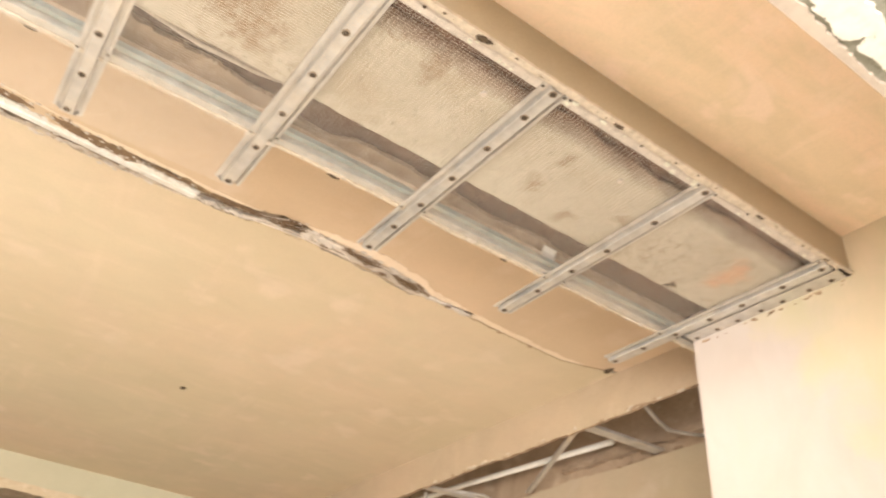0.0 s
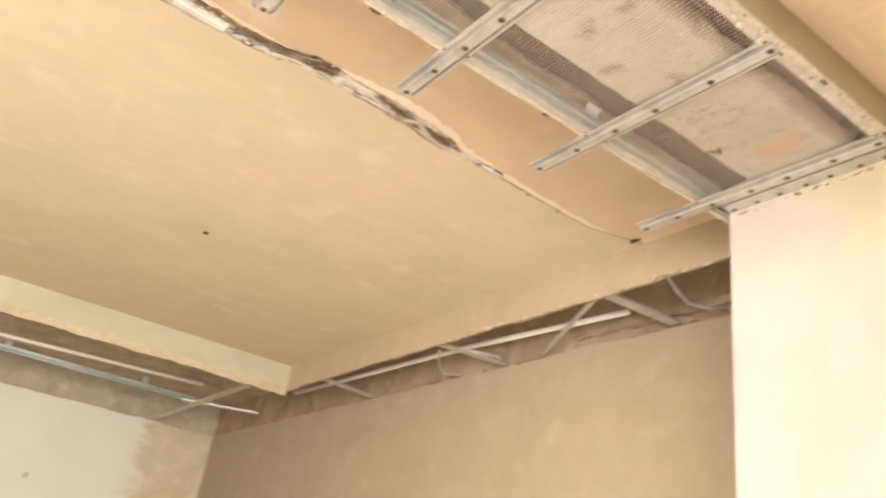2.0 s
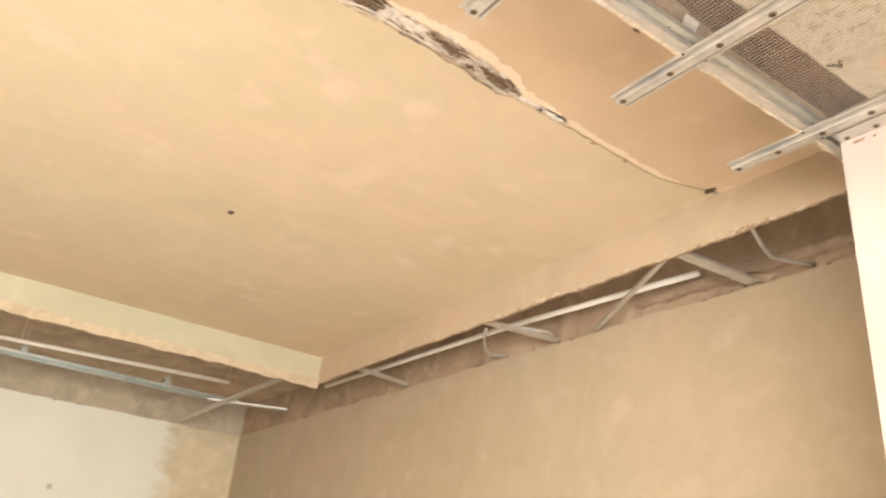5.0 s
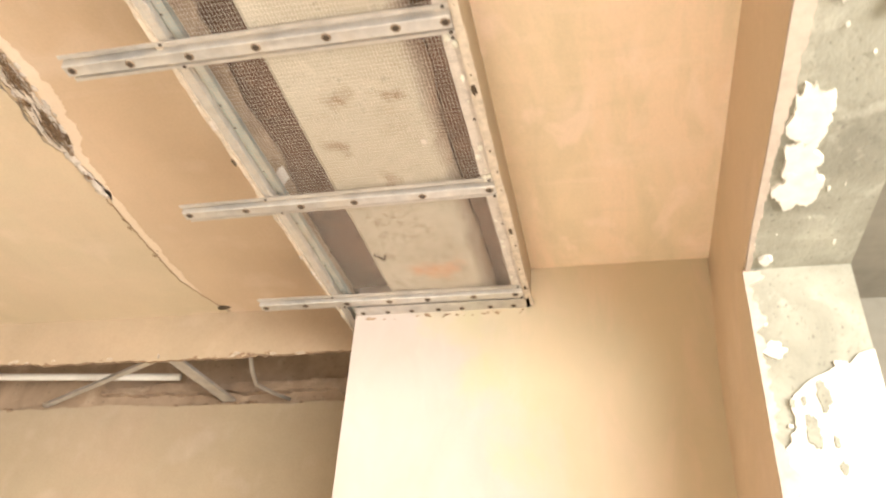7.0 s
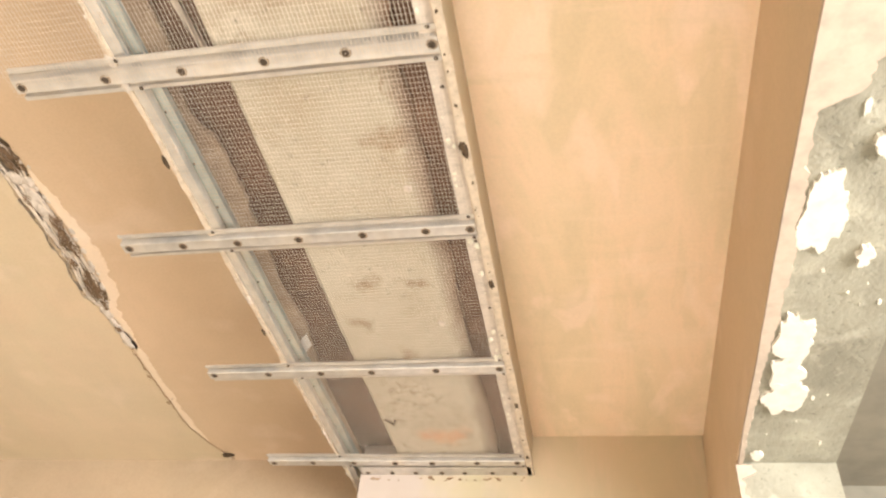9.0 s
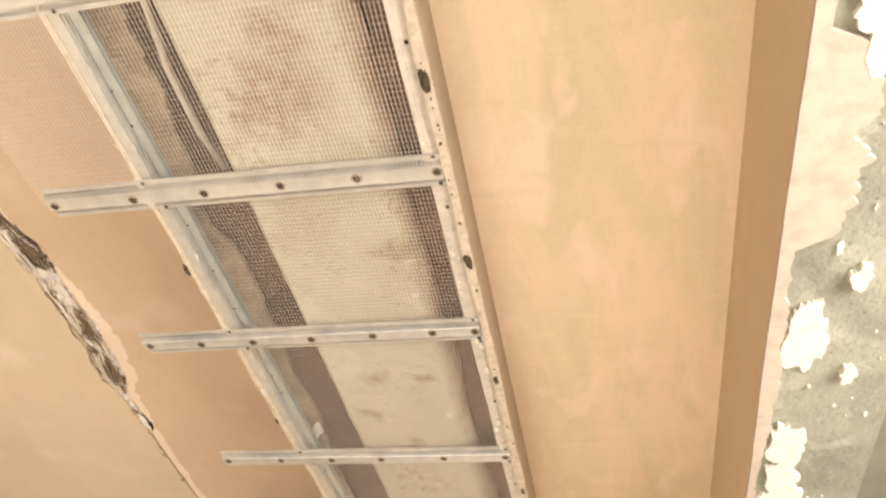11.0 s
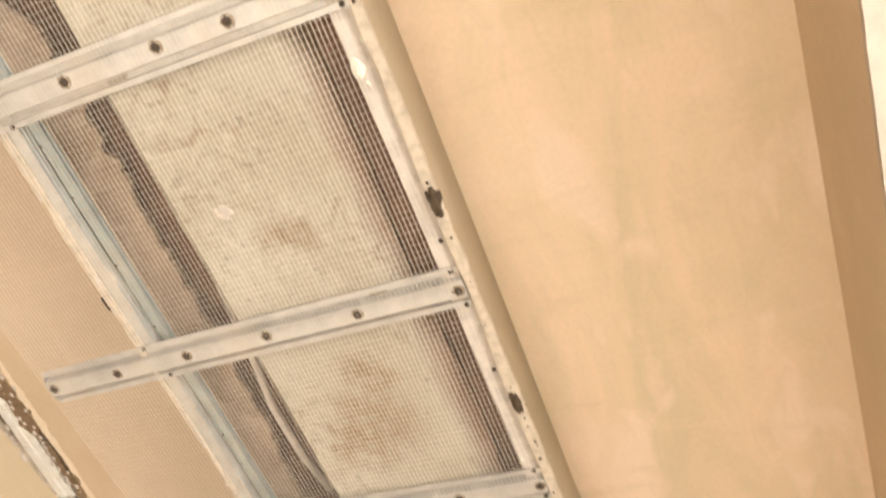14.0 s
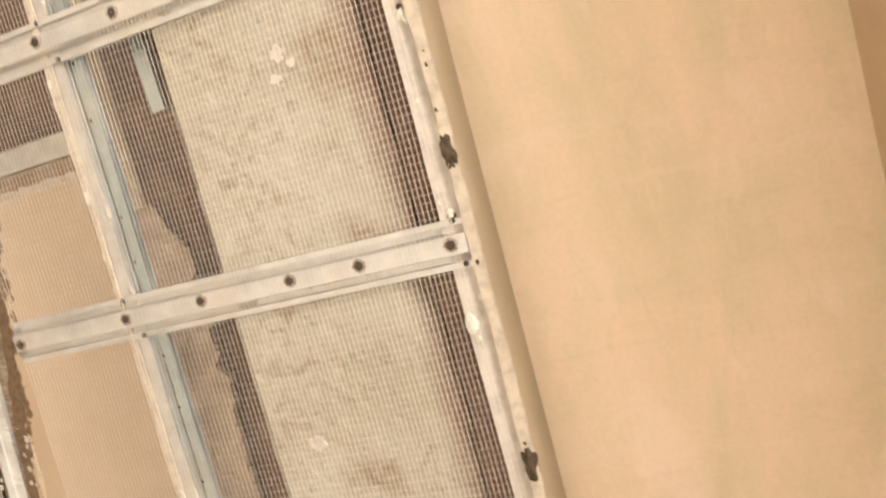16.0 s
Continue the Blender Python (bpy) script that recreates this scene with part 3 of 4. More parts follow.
panel(bm, [(X_RAIL + 0.010, y) for y in ys] + [(X_RAIL + 0.020 + interp(SHELF, y) * (1 + 0.35 * wob(y, 48, 1.4) + 0.2 * wob(y, 49, 4)), y) for y in ys[::-1]], 2.668, 2.680, "z")
tagged(link("trim_east_ledge", bm, LEDGE), "ragged light brown board remains behind the rail", "ceiling trim", kind="structure")

# niche by the balcony opening: upper ceiling and the face down to the box edge
structure("ceiling_niche", [(0.022, X_EAST + 0.03, Y_SOUTH, Y_PIER, Z_NICHE, Z_NICHE + 0.05)], NICHE, "smooth tan plastered ceiling of the curtain niche", "ceiling")
bm = bmesh.new()
bot = [(y, Z_BAR + 0.008 + 0.004 * wob(y, 71)) for y in span(Y_PIER, Y_SOUTH, 380)]
panel(bm, [(Y_SOUTH, Z_SLAB), (Y_PIER, Z_SLAB)] + bot, 0.010, 0.022, "x", 0, 1)
tagged(link("trim_niche_face", bm, (NICHE_FACE_SHADE, EDGE)), "tan plastered face between niche and box edge", "ceiling trim", kind="structure")

# balcony beyond the opening
structure("balcony_ceiling", [(X_OUT, 2.2, Y_SOUTH - 0.2, 3.1, 2.56, 2.7)], BALCONY, "grey cement balcony ceiling", "ceiling")
structure("wall_balcony_end", [(X_OUT, 2.2, 2.95, 3.1, 0, 2.56)], BALCONY, "grey cement balcony end wall", "wall")
structure("wall_balcony_south", [(X_OUT, 2.2, Y_SOUTH - 0.2, Y_SOUTH, 0, 2.56)], BALCONY, "grey cement balcony end wall", "wall")
structure("wall_balcony_parapet", [(2.05, 2.2, Y_SOUTH, 2.95, 0, 0.85), (2.05, 2.2, Y_SOUTH, 2.95, 2.45, 2.56)], BALCONY, "grey cement balcony parapet", "wall")

# rough reveal of the opening: bare concrete, plaster left in patches, cream corner bead
structure("lintel_concrete", [(0.478, X_OUT + 0.004, -1.7, Y_JAMB, Z_LINTEL - 0.004, Z_LINTEL)], GREY, "bare grey concrete under the lintel", "lintel")
structure("jamb_concrete", [(0.478, X_OUT + 0.004, Y_JAMB - 0.004, Y_JAMB, 0, Z_LINTEL - 0.004)], GREY, "bare grey concrete on the door jamb", "jamb")


def blob_outline(cx, cy, rx, ry, seed, n=240):
    pts = []
    for k in range(n):
        a = 2 * math.pi * k / n
        r = 1 + 0.50 * noise.noise((math.cos(a) * 1.6 + seed, math.sin(a) * 1.6, 0.2)) + 0.14 * noise.noise((math.cos(a) * 5 + seed, math.sin(a) * 5, 3)) + 0.08 * noise.noise((math.cos(a) * 13, math.sin(a) * 13, seed)) + 0.05 * noise.noise((math.cos(a) * 34, math.sin(a) * 34, seed))
        pts.append((cx + rx * r * math.cos(a), cy + ry * r * math.sin(a)))
    return pts


lining = empty("lintel_plaster", "broken white and cream plaster left under the lintel", "plaster", kind="structure")
bm = bmesh.new()
ys = span(-1.7, Y_JAMB, 700)
INNER = [(-1.7, 0.465), (1.6, 0.467), (1.85, 0.468), (2.05, 0.472), (2.36, 0.475), (2.475, 0.478)]
OUTER = [(-1.7, 0.55), (1.05, 0.55), (1.12, 0.487), (1.20, 0.485), (1.294, 0.488), (1.315, 0.540), (1.39, 0.538), (1.46, 0.546), (1.54, 0.543), (1.578, 0.530), (1.600, 0.488), (1.70, 0.489), (1.80, 0.488), (1.88, 0.492), (1.98, 0.491), (2.04, 0.489), (2.17, 0.486), (2.34, 0.483), (2.475, 0.481)]
panel(bm, [(interp(INNER, y) + 0.0012 * wob(y, 131, 1.5), y) for y in ys[::-1]] + [(interp(OUTER, y) + (0.32 * (interp(OUTER, y) - 0.478) + 0.005) * (0.5 * wob(y, 132, 1.4) + 0.6 * wob(y, 133, 5) + 0.5 * wob(y, 134, 13)), y) for y in ys], Z_LINTEL - 0.011, Z_LINTEL - 0.003, "z")
part("corner_coat", bm, COAT, lining, "cream plaster coat at the corner")
for cx, cy, rx, ry, s in ((0.518, 1.772, 0.029, 0.078, 1), (0.526, 2.055, 0.028, 0.068, 2), (0.524, 2.150, 0.024, 0.050, 3), (0.530, 2.225, 0.030, 0.060, 4), (0.545, 1.272, 0.036, 0.062, 5), (0.575, 0.95, 0.055, 0.16, 6), (0.508, 2.432, 0.009, 0.012, 7), (0.570, 1.655, 0.012, 0.022, 8), (0.585, 1.86, 0.010, 0.016, 9)):
    bm = bmesh.new()
    panel(bm, blob_outline(cx, cy, rx, ry, s * 3.3), Z_LINTEL - 0.0085 - 0.0006 * s, Z_LINTEL - 0.003, "z")
    part("plaster_patch", bm, PATCH, lining, "white plaster patch")
random.seed(31)
bm = bmesh.new()
for k in range(34):
    r = 0.0007 + 0.0034 * random.random() ** 2
    panel(bm, blob_outline(0.515 + 0.12 * random.random(), 0.9 + 1.55 * random.random(), r, r * (1.0 + 2.0 * random.random()), k * 1.9, 24), Z_LINTEL - 0.0062 - 0.00002 * k, Z_LINTEL - 0.003, "z")
tagged(part("plaster_speck", bm, PATCH, lining, "small white plaster specks"), kind="stuff")
lining = empty("jamb_plaster", "broken white plaster left on the jamb", "plaster", kind="structure")
bm = bmesh.new()
zs = span(0.0, Z_LINTEL - 0.012, 400)
panel(bm, [(0.4725 + 0.001 * wob(z, 141), z) for z in zs[::-1]] + [(0.490 + 0.016 * wob(z, 142, 1.6) + 0.020 * wob(z, 146, 6) + 0.010 * wob(z, 147, 15) + 0.05 * max(0, 1.9 - z) ** 0.5, z) for z in zs], Y_JAMB - 0.011, Y_JAMB - 0.003, "y")
part("corner_coat", bm, COAT, lining, "cream plaster coat at the corner")
bm = bmesh.new()
JAMB_EDGE = [(0.0, 0.484), (1.98, 0.486), (2.03, 0.492), (2.08, 0.506), (2.125, 0.514), (2.150, 0.545), (2.175, 0.600)]
panel(bm, [(interp(JAMB_EDGE, z) + 0.010 * wob(z, 143, 1.6) + 0.010 * wob(z, 144, 6) + 0.006 * wob(z, 145, 15), z) for z in span(2.175, 0.0, 320)] + [(X_OUT + 0.004, 0.0), (X_OUT + 0.004, 2.205), (0.632, 2.198), (0.615, 2.180)], Y_JAMB - 0.010, Y_JAMB - 0.003, "y")
part("plaster_patch", bm, PATCH, lining, "white plaster patch")

random.seed(77)
for k in range(14):
    x, z = 0.49 + 0.15 * random.random(), 1.98 + 0.30 * random.random() ** 1.5
    r = 0.003 + 0.012 * random.random() ** 2
    bm = bmesh.new()
    panel(bm, blob_outline(x, z, r * 1.3, r, k * 2.7, 80), Y_JAMB - 0.0085 - 0.0001 * k, Y_JAMB - 0.003, "y")
    part("plaster_patch", bm, PATCH, lining, "small white plaster patch")
for k in range(10):
    x, z = 0.505 + 0.07 * random.random(), 1.86 + 0.27 * random.random()
    r = 0.005 + 0.014 * random.random()
    bm = bmesh.new()
    panel(bm, blob_outline(x, z, r * 0.7, r * 1.6, k * 3.9 + 1, 80), Y_JAMB - 0.0118 - 0.0001 * k, Y_JAMB - 0.009, "y")
    part("cement_patch", bm, GREY, lining, "grey cement smear over the white plaster")

# ---- metal bars across the opened box ----
def screw_mesh():
    """A countersunk black screw head seen from below, with a dimple and cross slot."""
    bm = bmesh.new()
    rings = [(0.0058, 0.0004), (0.0062, -0.0006), (0.0050, -0.0016), (0.0022, -0.0014), (0.0016, -0.0004)]
    loops = [[bm.verts.new((r * math.cos(k * math.pi / 5), r * math.sin(k * math.pi / 5), z)) for k in range(10)] for r, z in rings]
    for a, b in zip(loops, loops[1:]):
        for k in range(10):
            bm.faces.new((a[k], a[(k + 1) % 10], b[(k + 1) % 10], b[k]))
    bm.faces.new(loops[-1]), bm.faces.new(loops[0])
    bmesh.ops.recalc_face_normals(bm, faces=bm.faces)
    me = bpy.data.meshes.new("screw")
    bm.to_mesh(me)
    bm.free()
    me.materials.append(SCREW)
    return me


def ring_mesh():
    """The dirty dimple that a driven screw presses round its head."""
    bm = bmesh.new()
    loops = [[bm.verts.new((r * math.cos(k * math.pi / 7) * (1 + 0.12 * math.sin(3 * k)), r * math.sin(k * math.pi / 7), z)) for k in range(14)] for r, z in ((0.0092, 0.0002), (0.0086, -0.0007), (0.0055, -0.0004))]
    for a, b in zip(loops, loops[1:]):
        for k in range(14):
            bm.faces.new((a[k], a[(k + 1) % 14], b[(k + 1) % 14], b[k]))
    bm.faces.new(loops[0])
    me = bpy.data.meshes.new("washer")
    bm.to_mesh(me)
    bm.free()
    me.materials.append(RUST)
    return me


SCREW_ME, RING_ME = screw_mesh(), ring_mesh()


def put_screw(parent, x, y, z, size=1.0, ring=True, turn=(0, 0, 0)):
    s = new("screw", SCREW_ME)
    s.parent, s.location, s.scale, s.rotation_euler = parent, (x, y, z - 0.0012), (size,) * 3, turn
    if ring:
        w = new("washer", RING_ME)
        w.parent, w.location, w.scale, w.rotation_euler = parent, (x, y, z - 0.0006), (size,) * 3, turn


HAT = [(-0.0315, 0.0100), (-0.0310, 0.0075), (-0.0235, 0.0075), (-0.0225, 0.0170), (-0.0150, 0.0175), (-0.0128, 0.0015), (-0.0115, 0.0), (-0.004, 0.0006), (0.004, 0.0006), (0.0115, 0.0), (0.0128, 0.0015), (0.0150, 0.0175), (0.0225, 0.0170), (0.0235, 0.0075), (0.0310, 0.0075), (0.0315, 0.0100)]
BARS = [(0.415, -0.715, 0.010, (-0.69, -0.509, -0.377, -0.25, -0.12, 0.0)), (0.813, -0.722, 0.012, (-0.701, -0.503, -0.374, -0.234, -0.133, -0.008)), (1.236, -0.716, 0.012, (-0.694, -0.568, -0.437, -0.297, -0.149, 0.002)),
        (1.606, -0.711, 0.012, (-0.688, -0.535, -0.401, -0.262, -0.130, 0.003)), (2.000, -0.720, 0.010, (-0.695, -0.578, -0.462, -0.335, -0.206, -0.084, 0.0)),
        (2.459, -0.728, 0.010, (-0.703, -0.562, -0.430, -0.305, -0.150, -0.003)), (2.909, -0.732, 0.010, (-0.707, -0.590, -0.470, -0.350, -0.245, -0.120, -0.010))]
for n, (y, x0, x1, screws) in enumerate(BARS):
    bar = empty("ceiling_bar", "dusty galvanised hat-shaped steel bar screwed across the opened box", "metal bar", "bars across the box", at=(0, y - 0.003, Z_BAR))
    bm = bmesh.new()
    tilt = 0.002 * math.sin(n * 2.3)
    sweep(bm, sheet([(-s, h) for s, h in HAT], 0.0008), (x0 + 0.009, -tilt, 0), (x1, tilt, 0.0005 * math.sin(n)))
    body = part("profile", bm, STEEL, bar)
    for k, x in enumerate(screws):
        put_screw(body, x, -0.001 + 0.0015 * math.sin(5.1 * k + n), 0.0)
    for k, (x, dy) in enumerate(((-0.505, -0.0245), (-0.487, 0.0245), (0.0, -0.0245), (0.003, 0.0245))):
        put_screw(body, x, dy * 1.12, 0.0075, 0.62, False)

# angle screwed to the pier under the last bar
track = empty("wall_track", "dusty steel angle screwed to the top of the pier", "metal track", at=(0, Y_PIER, Z_BAR))
bm = bmesh.new()
sweep(bm, [(0.0, 0.0), (-0.047, 0.0), (-0.047, 0.0012), (-0.0012, 0.0012), (-0.0012, 0.030), (0.0, 0.030)][::-1], (0.022, -0.0005, 0.004), (X_PIER + 0.006, -0.0005, 0.004))
body = part("angle", bm, STEEL, track)
for k in range(7):
    put_screw(body, -0.445 + 0.071 * k + 0.006 * math.sin(k * 3), -0.015, 0.003, 0.85, True)

# ---- rails along the opened box ----
rail = empty("rail", "bluish galvanised channel along the opened box", "metal rail", at=(0, 0, 0))
bm = bmesh.new()
sweep(bm, sheet([(-0.0285, 0.0), (-0.0085, 0.0), (-0.0075, 0.016)], 0.0008), (-0.482, Y_SOUTH, 2.6135), (-0.482, Y_PIER + 0.28, 2.6135))
part("flange", bm, STEEL, rail, "dusty grey steel flange")
bm = bmesh.new()
sweep(bm, sheet([(-0.0075, 0.017), (0.0030, 0.0165), (0.0050, 0.0070), (0.0190, 0.0060), (0.0210, 0.0160)], 0.0008), (-0.482, Y_SOUTH, 2.6135), (-0.482, Y_PIER + 0.28, 2.6135))
body = part("channel", bm, ZINC, rail)
for k in range(26):
    put_screw(body, -0.4845, 0.33 + 0.106 * k + 0.02 * math.sin(k * 2.7), 2.6300, 0.5, False)
bm = bmesh.new()
ys = span(Y_TRAY, Y_SOUTH, 520)
outer = [(-0.5165 + 0.004 * wob(y, 81, 1.5) + 0.005 * wob(y, 84, 5) - 0.020 * max(0.0, wob(y, 83, 0.8)) ** 2, y) for y in ys]
panel(bm, [(-0.5085 + 0.003 * wob(y, 85, 3), y) for y in ys[::-1]] + outer, 2.6085, 2.6128, "z")
part("gypsum_edge", bm, EDGE, rail, "ragged cream strip of gypsum left on the rail")
bm = bmesh.new()
random.seed(4)
for k in range(40):
    y = 0.3 + 2.7 * random.random()
    lump(bm, (-0.519 + 0.008 * random.random(), y, 2.609), 0.002 + 0.006 * random.random() ** 3, k, (1, 1.9, 0.5), 5, 8)
for k in range(46):
    y = 0.3 + 2.65 * (random.random() + 0.04 * math.sin(k))
    lump(bm, (-0.4915 + 0.002 * random.uniform(-1, 1), y, 2.6135), 0.0016 + 0.0045 * random.random() ** 2, k * 1.7, (0.8, 2.2, 0.5), 5, 8)
tagged(part("plaster_crumb", bm, FILLER, rail, "pale crumbs of broken plaster"), kind="stuff")
for y, r in ((1.79, 0.009), (1.12, 0.008), (2.30, 0.007)):
    bm = bmesh.new()
    lump(bm, (-0.522, y, 2.609), r, y * 9, (0.45, 1.8, 0.3))
    part("tear", bm, DARKSPOT, rail, "dark tear in the gypsum edge")
bm = bmesh.new()
sweep(bm, sheet([(-0.018, 0.0), (0.0, -0.002), (0.004, 0.02), (0.012, 0.03)], 0.001), (-0.470, 2.385, 2.632), (-0.470, 2.430, 2.632))
part("clip", bm, BRIGHT, rail, "bright steel hanger clip")

edge = empty("edge_rail", "whitewashed steel edge strip beside the niche face", "metal rail", at=(0, 0, 0))
bm = bmesh.new()
ys = span(Y_PIER, Y_SOUTH, 520)
outer = [(0.0115 + 0.0035 * wob(y, 91, 1.4), y) for y in ys]
panel(bm, [(-0.0165 + 0.0015 * wob(y, 92), y) for y in ys[::-1]] + outer, Z_BAR + 0.0125, Z_BAR + 0.020, "z")
body = part("strip", bm, FILLER, edge, "pale strip with white plaster smears")
bm = bmesh.new()
ys = span(Y_PIER - 0.002, Y_SOUTH, 700)
outer = [(0.0265 + 0.0030 * wob(y, 93, 1.3) + 0.0020 * wob(y, 95, 5), y) for y in ys]
panel(bm, [(0.0115 + 0.005 * wob(y, 94, 1.6), y) for y in ys[::-1]] + outer, Z_BAR + 0.004, Z_BAR + 0.012, "z")
part("plaster_edge", bm, EDGE, edge, "broken cream plaster edge")
for y, r in ((1.439, 0.018), (1.811, 0.017), (1.098, 0.020), (2.16, 0.013), (0.70, 0.018), (2.62, 0.012), (2.88, 0.010)):
    bm = bmesh.new()
    lump(bm, (0.0180, y, 2.6045), r, y * 13, (0.45, 1.15, 0.42), 14, 26)
    lump(bm, (0.0165, y + 0.02, 2.606), r * 0.4, y * 7, (0.6, 1.5, 0.5), 7, 12)
    part("scar", bm, DARKSPOT, edge, "dark brown scar where a fixing was torn out", True)
bm = bmesh.new()
random.seed(9)
for k in range(45):
    y = 0.2 + 2.75 * random.random()
    lump(bm, (-0.012 + 0.028 * random.random(), y, 2.6095), 0.002 + 0.0065 * random.random() ** 2, k * 0.7, (1, 1.5, 0.7), 5, 8)
tagged(part("smear", bm, WHITE, edge, "white plaster smears"), kind="stuff")
bm = bmesh.new()
for k in range(70):
    y = 0.2 + 2.75 * random.random()
    lump(bm, (0.016 + 0.006 * random.random(), y, 2.603), 0.0012 + 0.0025 * random.random(), k * 0.9, (1, 1.4, 0.7), 4, 6)
tagged(part("grit", bm, DARKSPOT, edge, "dark grit in the broken edge"), kind="stuff")
for k in range(9):
    put_screw(body, 0.002, 0.52 + 0.295 * k + 0.05 * math.sin(k * 4.0), Z_BAR + 0.0125, 0.6, False)

# ---- fibre mesh stretched under the bars ----
def netting(bm, x0, x1, y0, y1, pitch, z, seed, w=0.0004, v=0.00024):
    def at(x, y):
        sag = 0.0012 * noise.noise((x * 5, y * 5, seed)) + 0.0006 * noise.noise((x * 17, y * 17, seed))
        dx, dy = 0.006 * noise.noise((x * 3, y * 3, seed + 9)), 0.006 * noise.noise((x * 3, y * 3, seed + 19))
        return Vector((x + dx, y + dy, z + sag))

    def strand(pts, across):
        prev = None
        for p in pts:
            cur = (bm.verts.new(p - across), bm.verts.new(p + across), bm.verts.new(p + Vector((0, 0, 0.0006))))
            if prev:
                for i in range(3):
                    bm.faces.new((prev[i], prev[(i + 1) % 3], cur[(i + 1) % 3], cur[i]))
            prev = cur

    random.seed(seed)
    x = x0
    while x <= x1:
        strand([at(x, y) for y in span(y0 + 0.02 * random.random(), y1 - 0.02 * random.random(), max(8, int((y1 - y0) / 0.05)))], Vector((w, 0, 0)))
        x += pitch
    y = y0
    while y <= y1:
        strand([at(x, y) for x in span(x0 - 0.006 * random.random(), x1 + 0.004 * random.random(), max(6, int((x1 - x0) / 0.06)))], Vector((0, v, 0)))
        y += pitch * 1.5


bm = bmesh.new()
netting(bm, -0.705, 0.002, 0.20, 1.62, 0.0066, Z_BAR - 0.0018, 5, 0.00042, 0.00020)
tagged(link("mesh_sheet", bm, MESH), "pale glass-fibre mesh stretched across the bars", "plaster mesh", kind="stuff")
bm = bmesh.new()
netting(bm, -0.50, 0.002, 1.60, 2.90, 0.0066, Z_BAR + 0.0060, 6, 0.00028, 0.00030)
tagged(link("mesh_sheet", bm, MESH), "pale glass-fibre mesh stretched behind the far bars", "plaster mesh", kind="stuff")


# ---- broken joints of the tray ceiling ----
joint = empty("joint_profile", "bright galvanised profile showing in the broken ceiling joint", "metal profile")
bm = bmesh.new()
sweep(bm, sheet([(-0.026, 0.012), (-0.025, 0.001), (-0.006, 0.0), (-0.004, 0.003), (0.004, 0.003), (0.006, 0.0), (0.020, 0.001), (0.021, 0.012)], 0.0008), (-1.018, 0.55, Z_TRAY + 0.004), (-1.083, 1.62, Z_TRAY + 0.004))
part("channel", bm, GLINT_ZINC, joint)
bm = bmesh.new()
sweep(bm, sheet([(-0.013, 0.012), (-0.012, 0.001), (-0.004, 0.0), (-0.003, 0.002), (0.003, 0.002), (0.004, 0.0), (0.012, 0.001), (0.013, 0.012)], 0.0008), (-1.094, 1.63, Z_TRAY + 0.006), (-1.056, 2.02, Z_TRAY + 0.006))
sweep(bm, sheet([(-0.013, 0.012), (-0.012, 0.001), (-0.004, 0.0), (-0.003, 0.002), (0.003, 0.002), (0.004, 0.0), (0.012, 0.001), (0.013, 0.012)], 0.0008), (-1.056, 2.02, Z_TRAY + 0.006), (-1.090, 2.40, Z_TRAY + 0.006))
part("channel", bm, STEEL, joint, "dull dusty channel")
bm = bmesh.new()
ys = span(0.55, 2.5, 60)
panel(bm, [(interp(CRACK, y) - 0.05, y) for y in ys] + [(interp(CRACK, y) + 0.055, y) for y in ys[::-1]], Z_TRAY + 0.0130, Z_TRAY + 0.020, "z")
tagged(link("joint_backing", bm, PAPER), "dusty brown backing strip above the long crack", "board strip")
bm = bmesh.new()
box(bm, -3.45, -1.14, 0.93, 1.045, Z_TRAY + 0.0165, Z_TRAY + 0.03)
tagged(link("joint_backing", bm, PAPER), "dusty brown backing strip above the broken joint", "board strip")


def shreds(bm, place, n, seed, length, r=0.0004):
    """Torn fibre ends that cross a joint and hang from it."""
    random.seed(seed)
    for k in range(n):
        p, along, across = place(random.random())
        l = length * (0.35 + random.random())
        s = random.uniform(-1, 1)
        a = p - across * l * 0.5 + along * 0.006 * random.uniform(-1, 1)
        b = p + across * l * 0.5 + along * 0.010 * random.uniform(-1, 1)
        mid = (a + b) / 2 + along * 0.003 * s + Vector((0, 0, -0.002 - 0.006 * random.random()))
        w = along.normalized() * r
        prev = None
        for q in (a + Vector((0, 0, 0.004)), mid, b + Vector((0, 0, 0.003 * random.uniform(-1.5, 1)))):
            cur = (bm.verts.new(q - w), bm.verts.new(q + w), bm.verts.new(q + Vector((0, 0, 2 * r))))
            if prev:
                for i in range(3):
                    bm.faces.new((prev[i], prev[(i + 1) % 3], cur[(i + 1) % 3], cur[i]))
            prev = cur


def on_long_joint(lo, hi, shift):
    def place(u):
        y = lo + (hi - lo) * u
        x = interp(CRACK, y) + interp(WIDE, y) * (shift + 0.5 * random.uniform(-1, 1))
        return Vector((x, y, Z_TRAY + 0.004)), Vector((0.0, 1, 0)), Vector((1, 0.15, 0))
    return place


def on_cross_joint(lo, hi):
    def place(u):
        x = lo + (hi - lo) * u
        return Vector((x, 0.986 + 0.6 * interp(W2, x) * random.uniform(-1, 1), Z_TRAY + 0.005)), Vector((1, 0, 0)), Vector((0.15, 1, 0))
    return place


bm = bmesh.new()
shreds(bm, on_long_joint(0.5, 1.80, 0.75), 240, 1, 0.022, 0.0006)
shreds(bm, on_long_joint(1.84, 1.96, 0.4), 150, 2, 0.040)
shreds(bm, on_long_joint(2.07, 2.20, 0.4), 130, 3, 0.046, 0.0006)
shreds(bm, on_long_joint(2.24, 2.42, 0.3), 190, 4, 0.050, 0.0006)
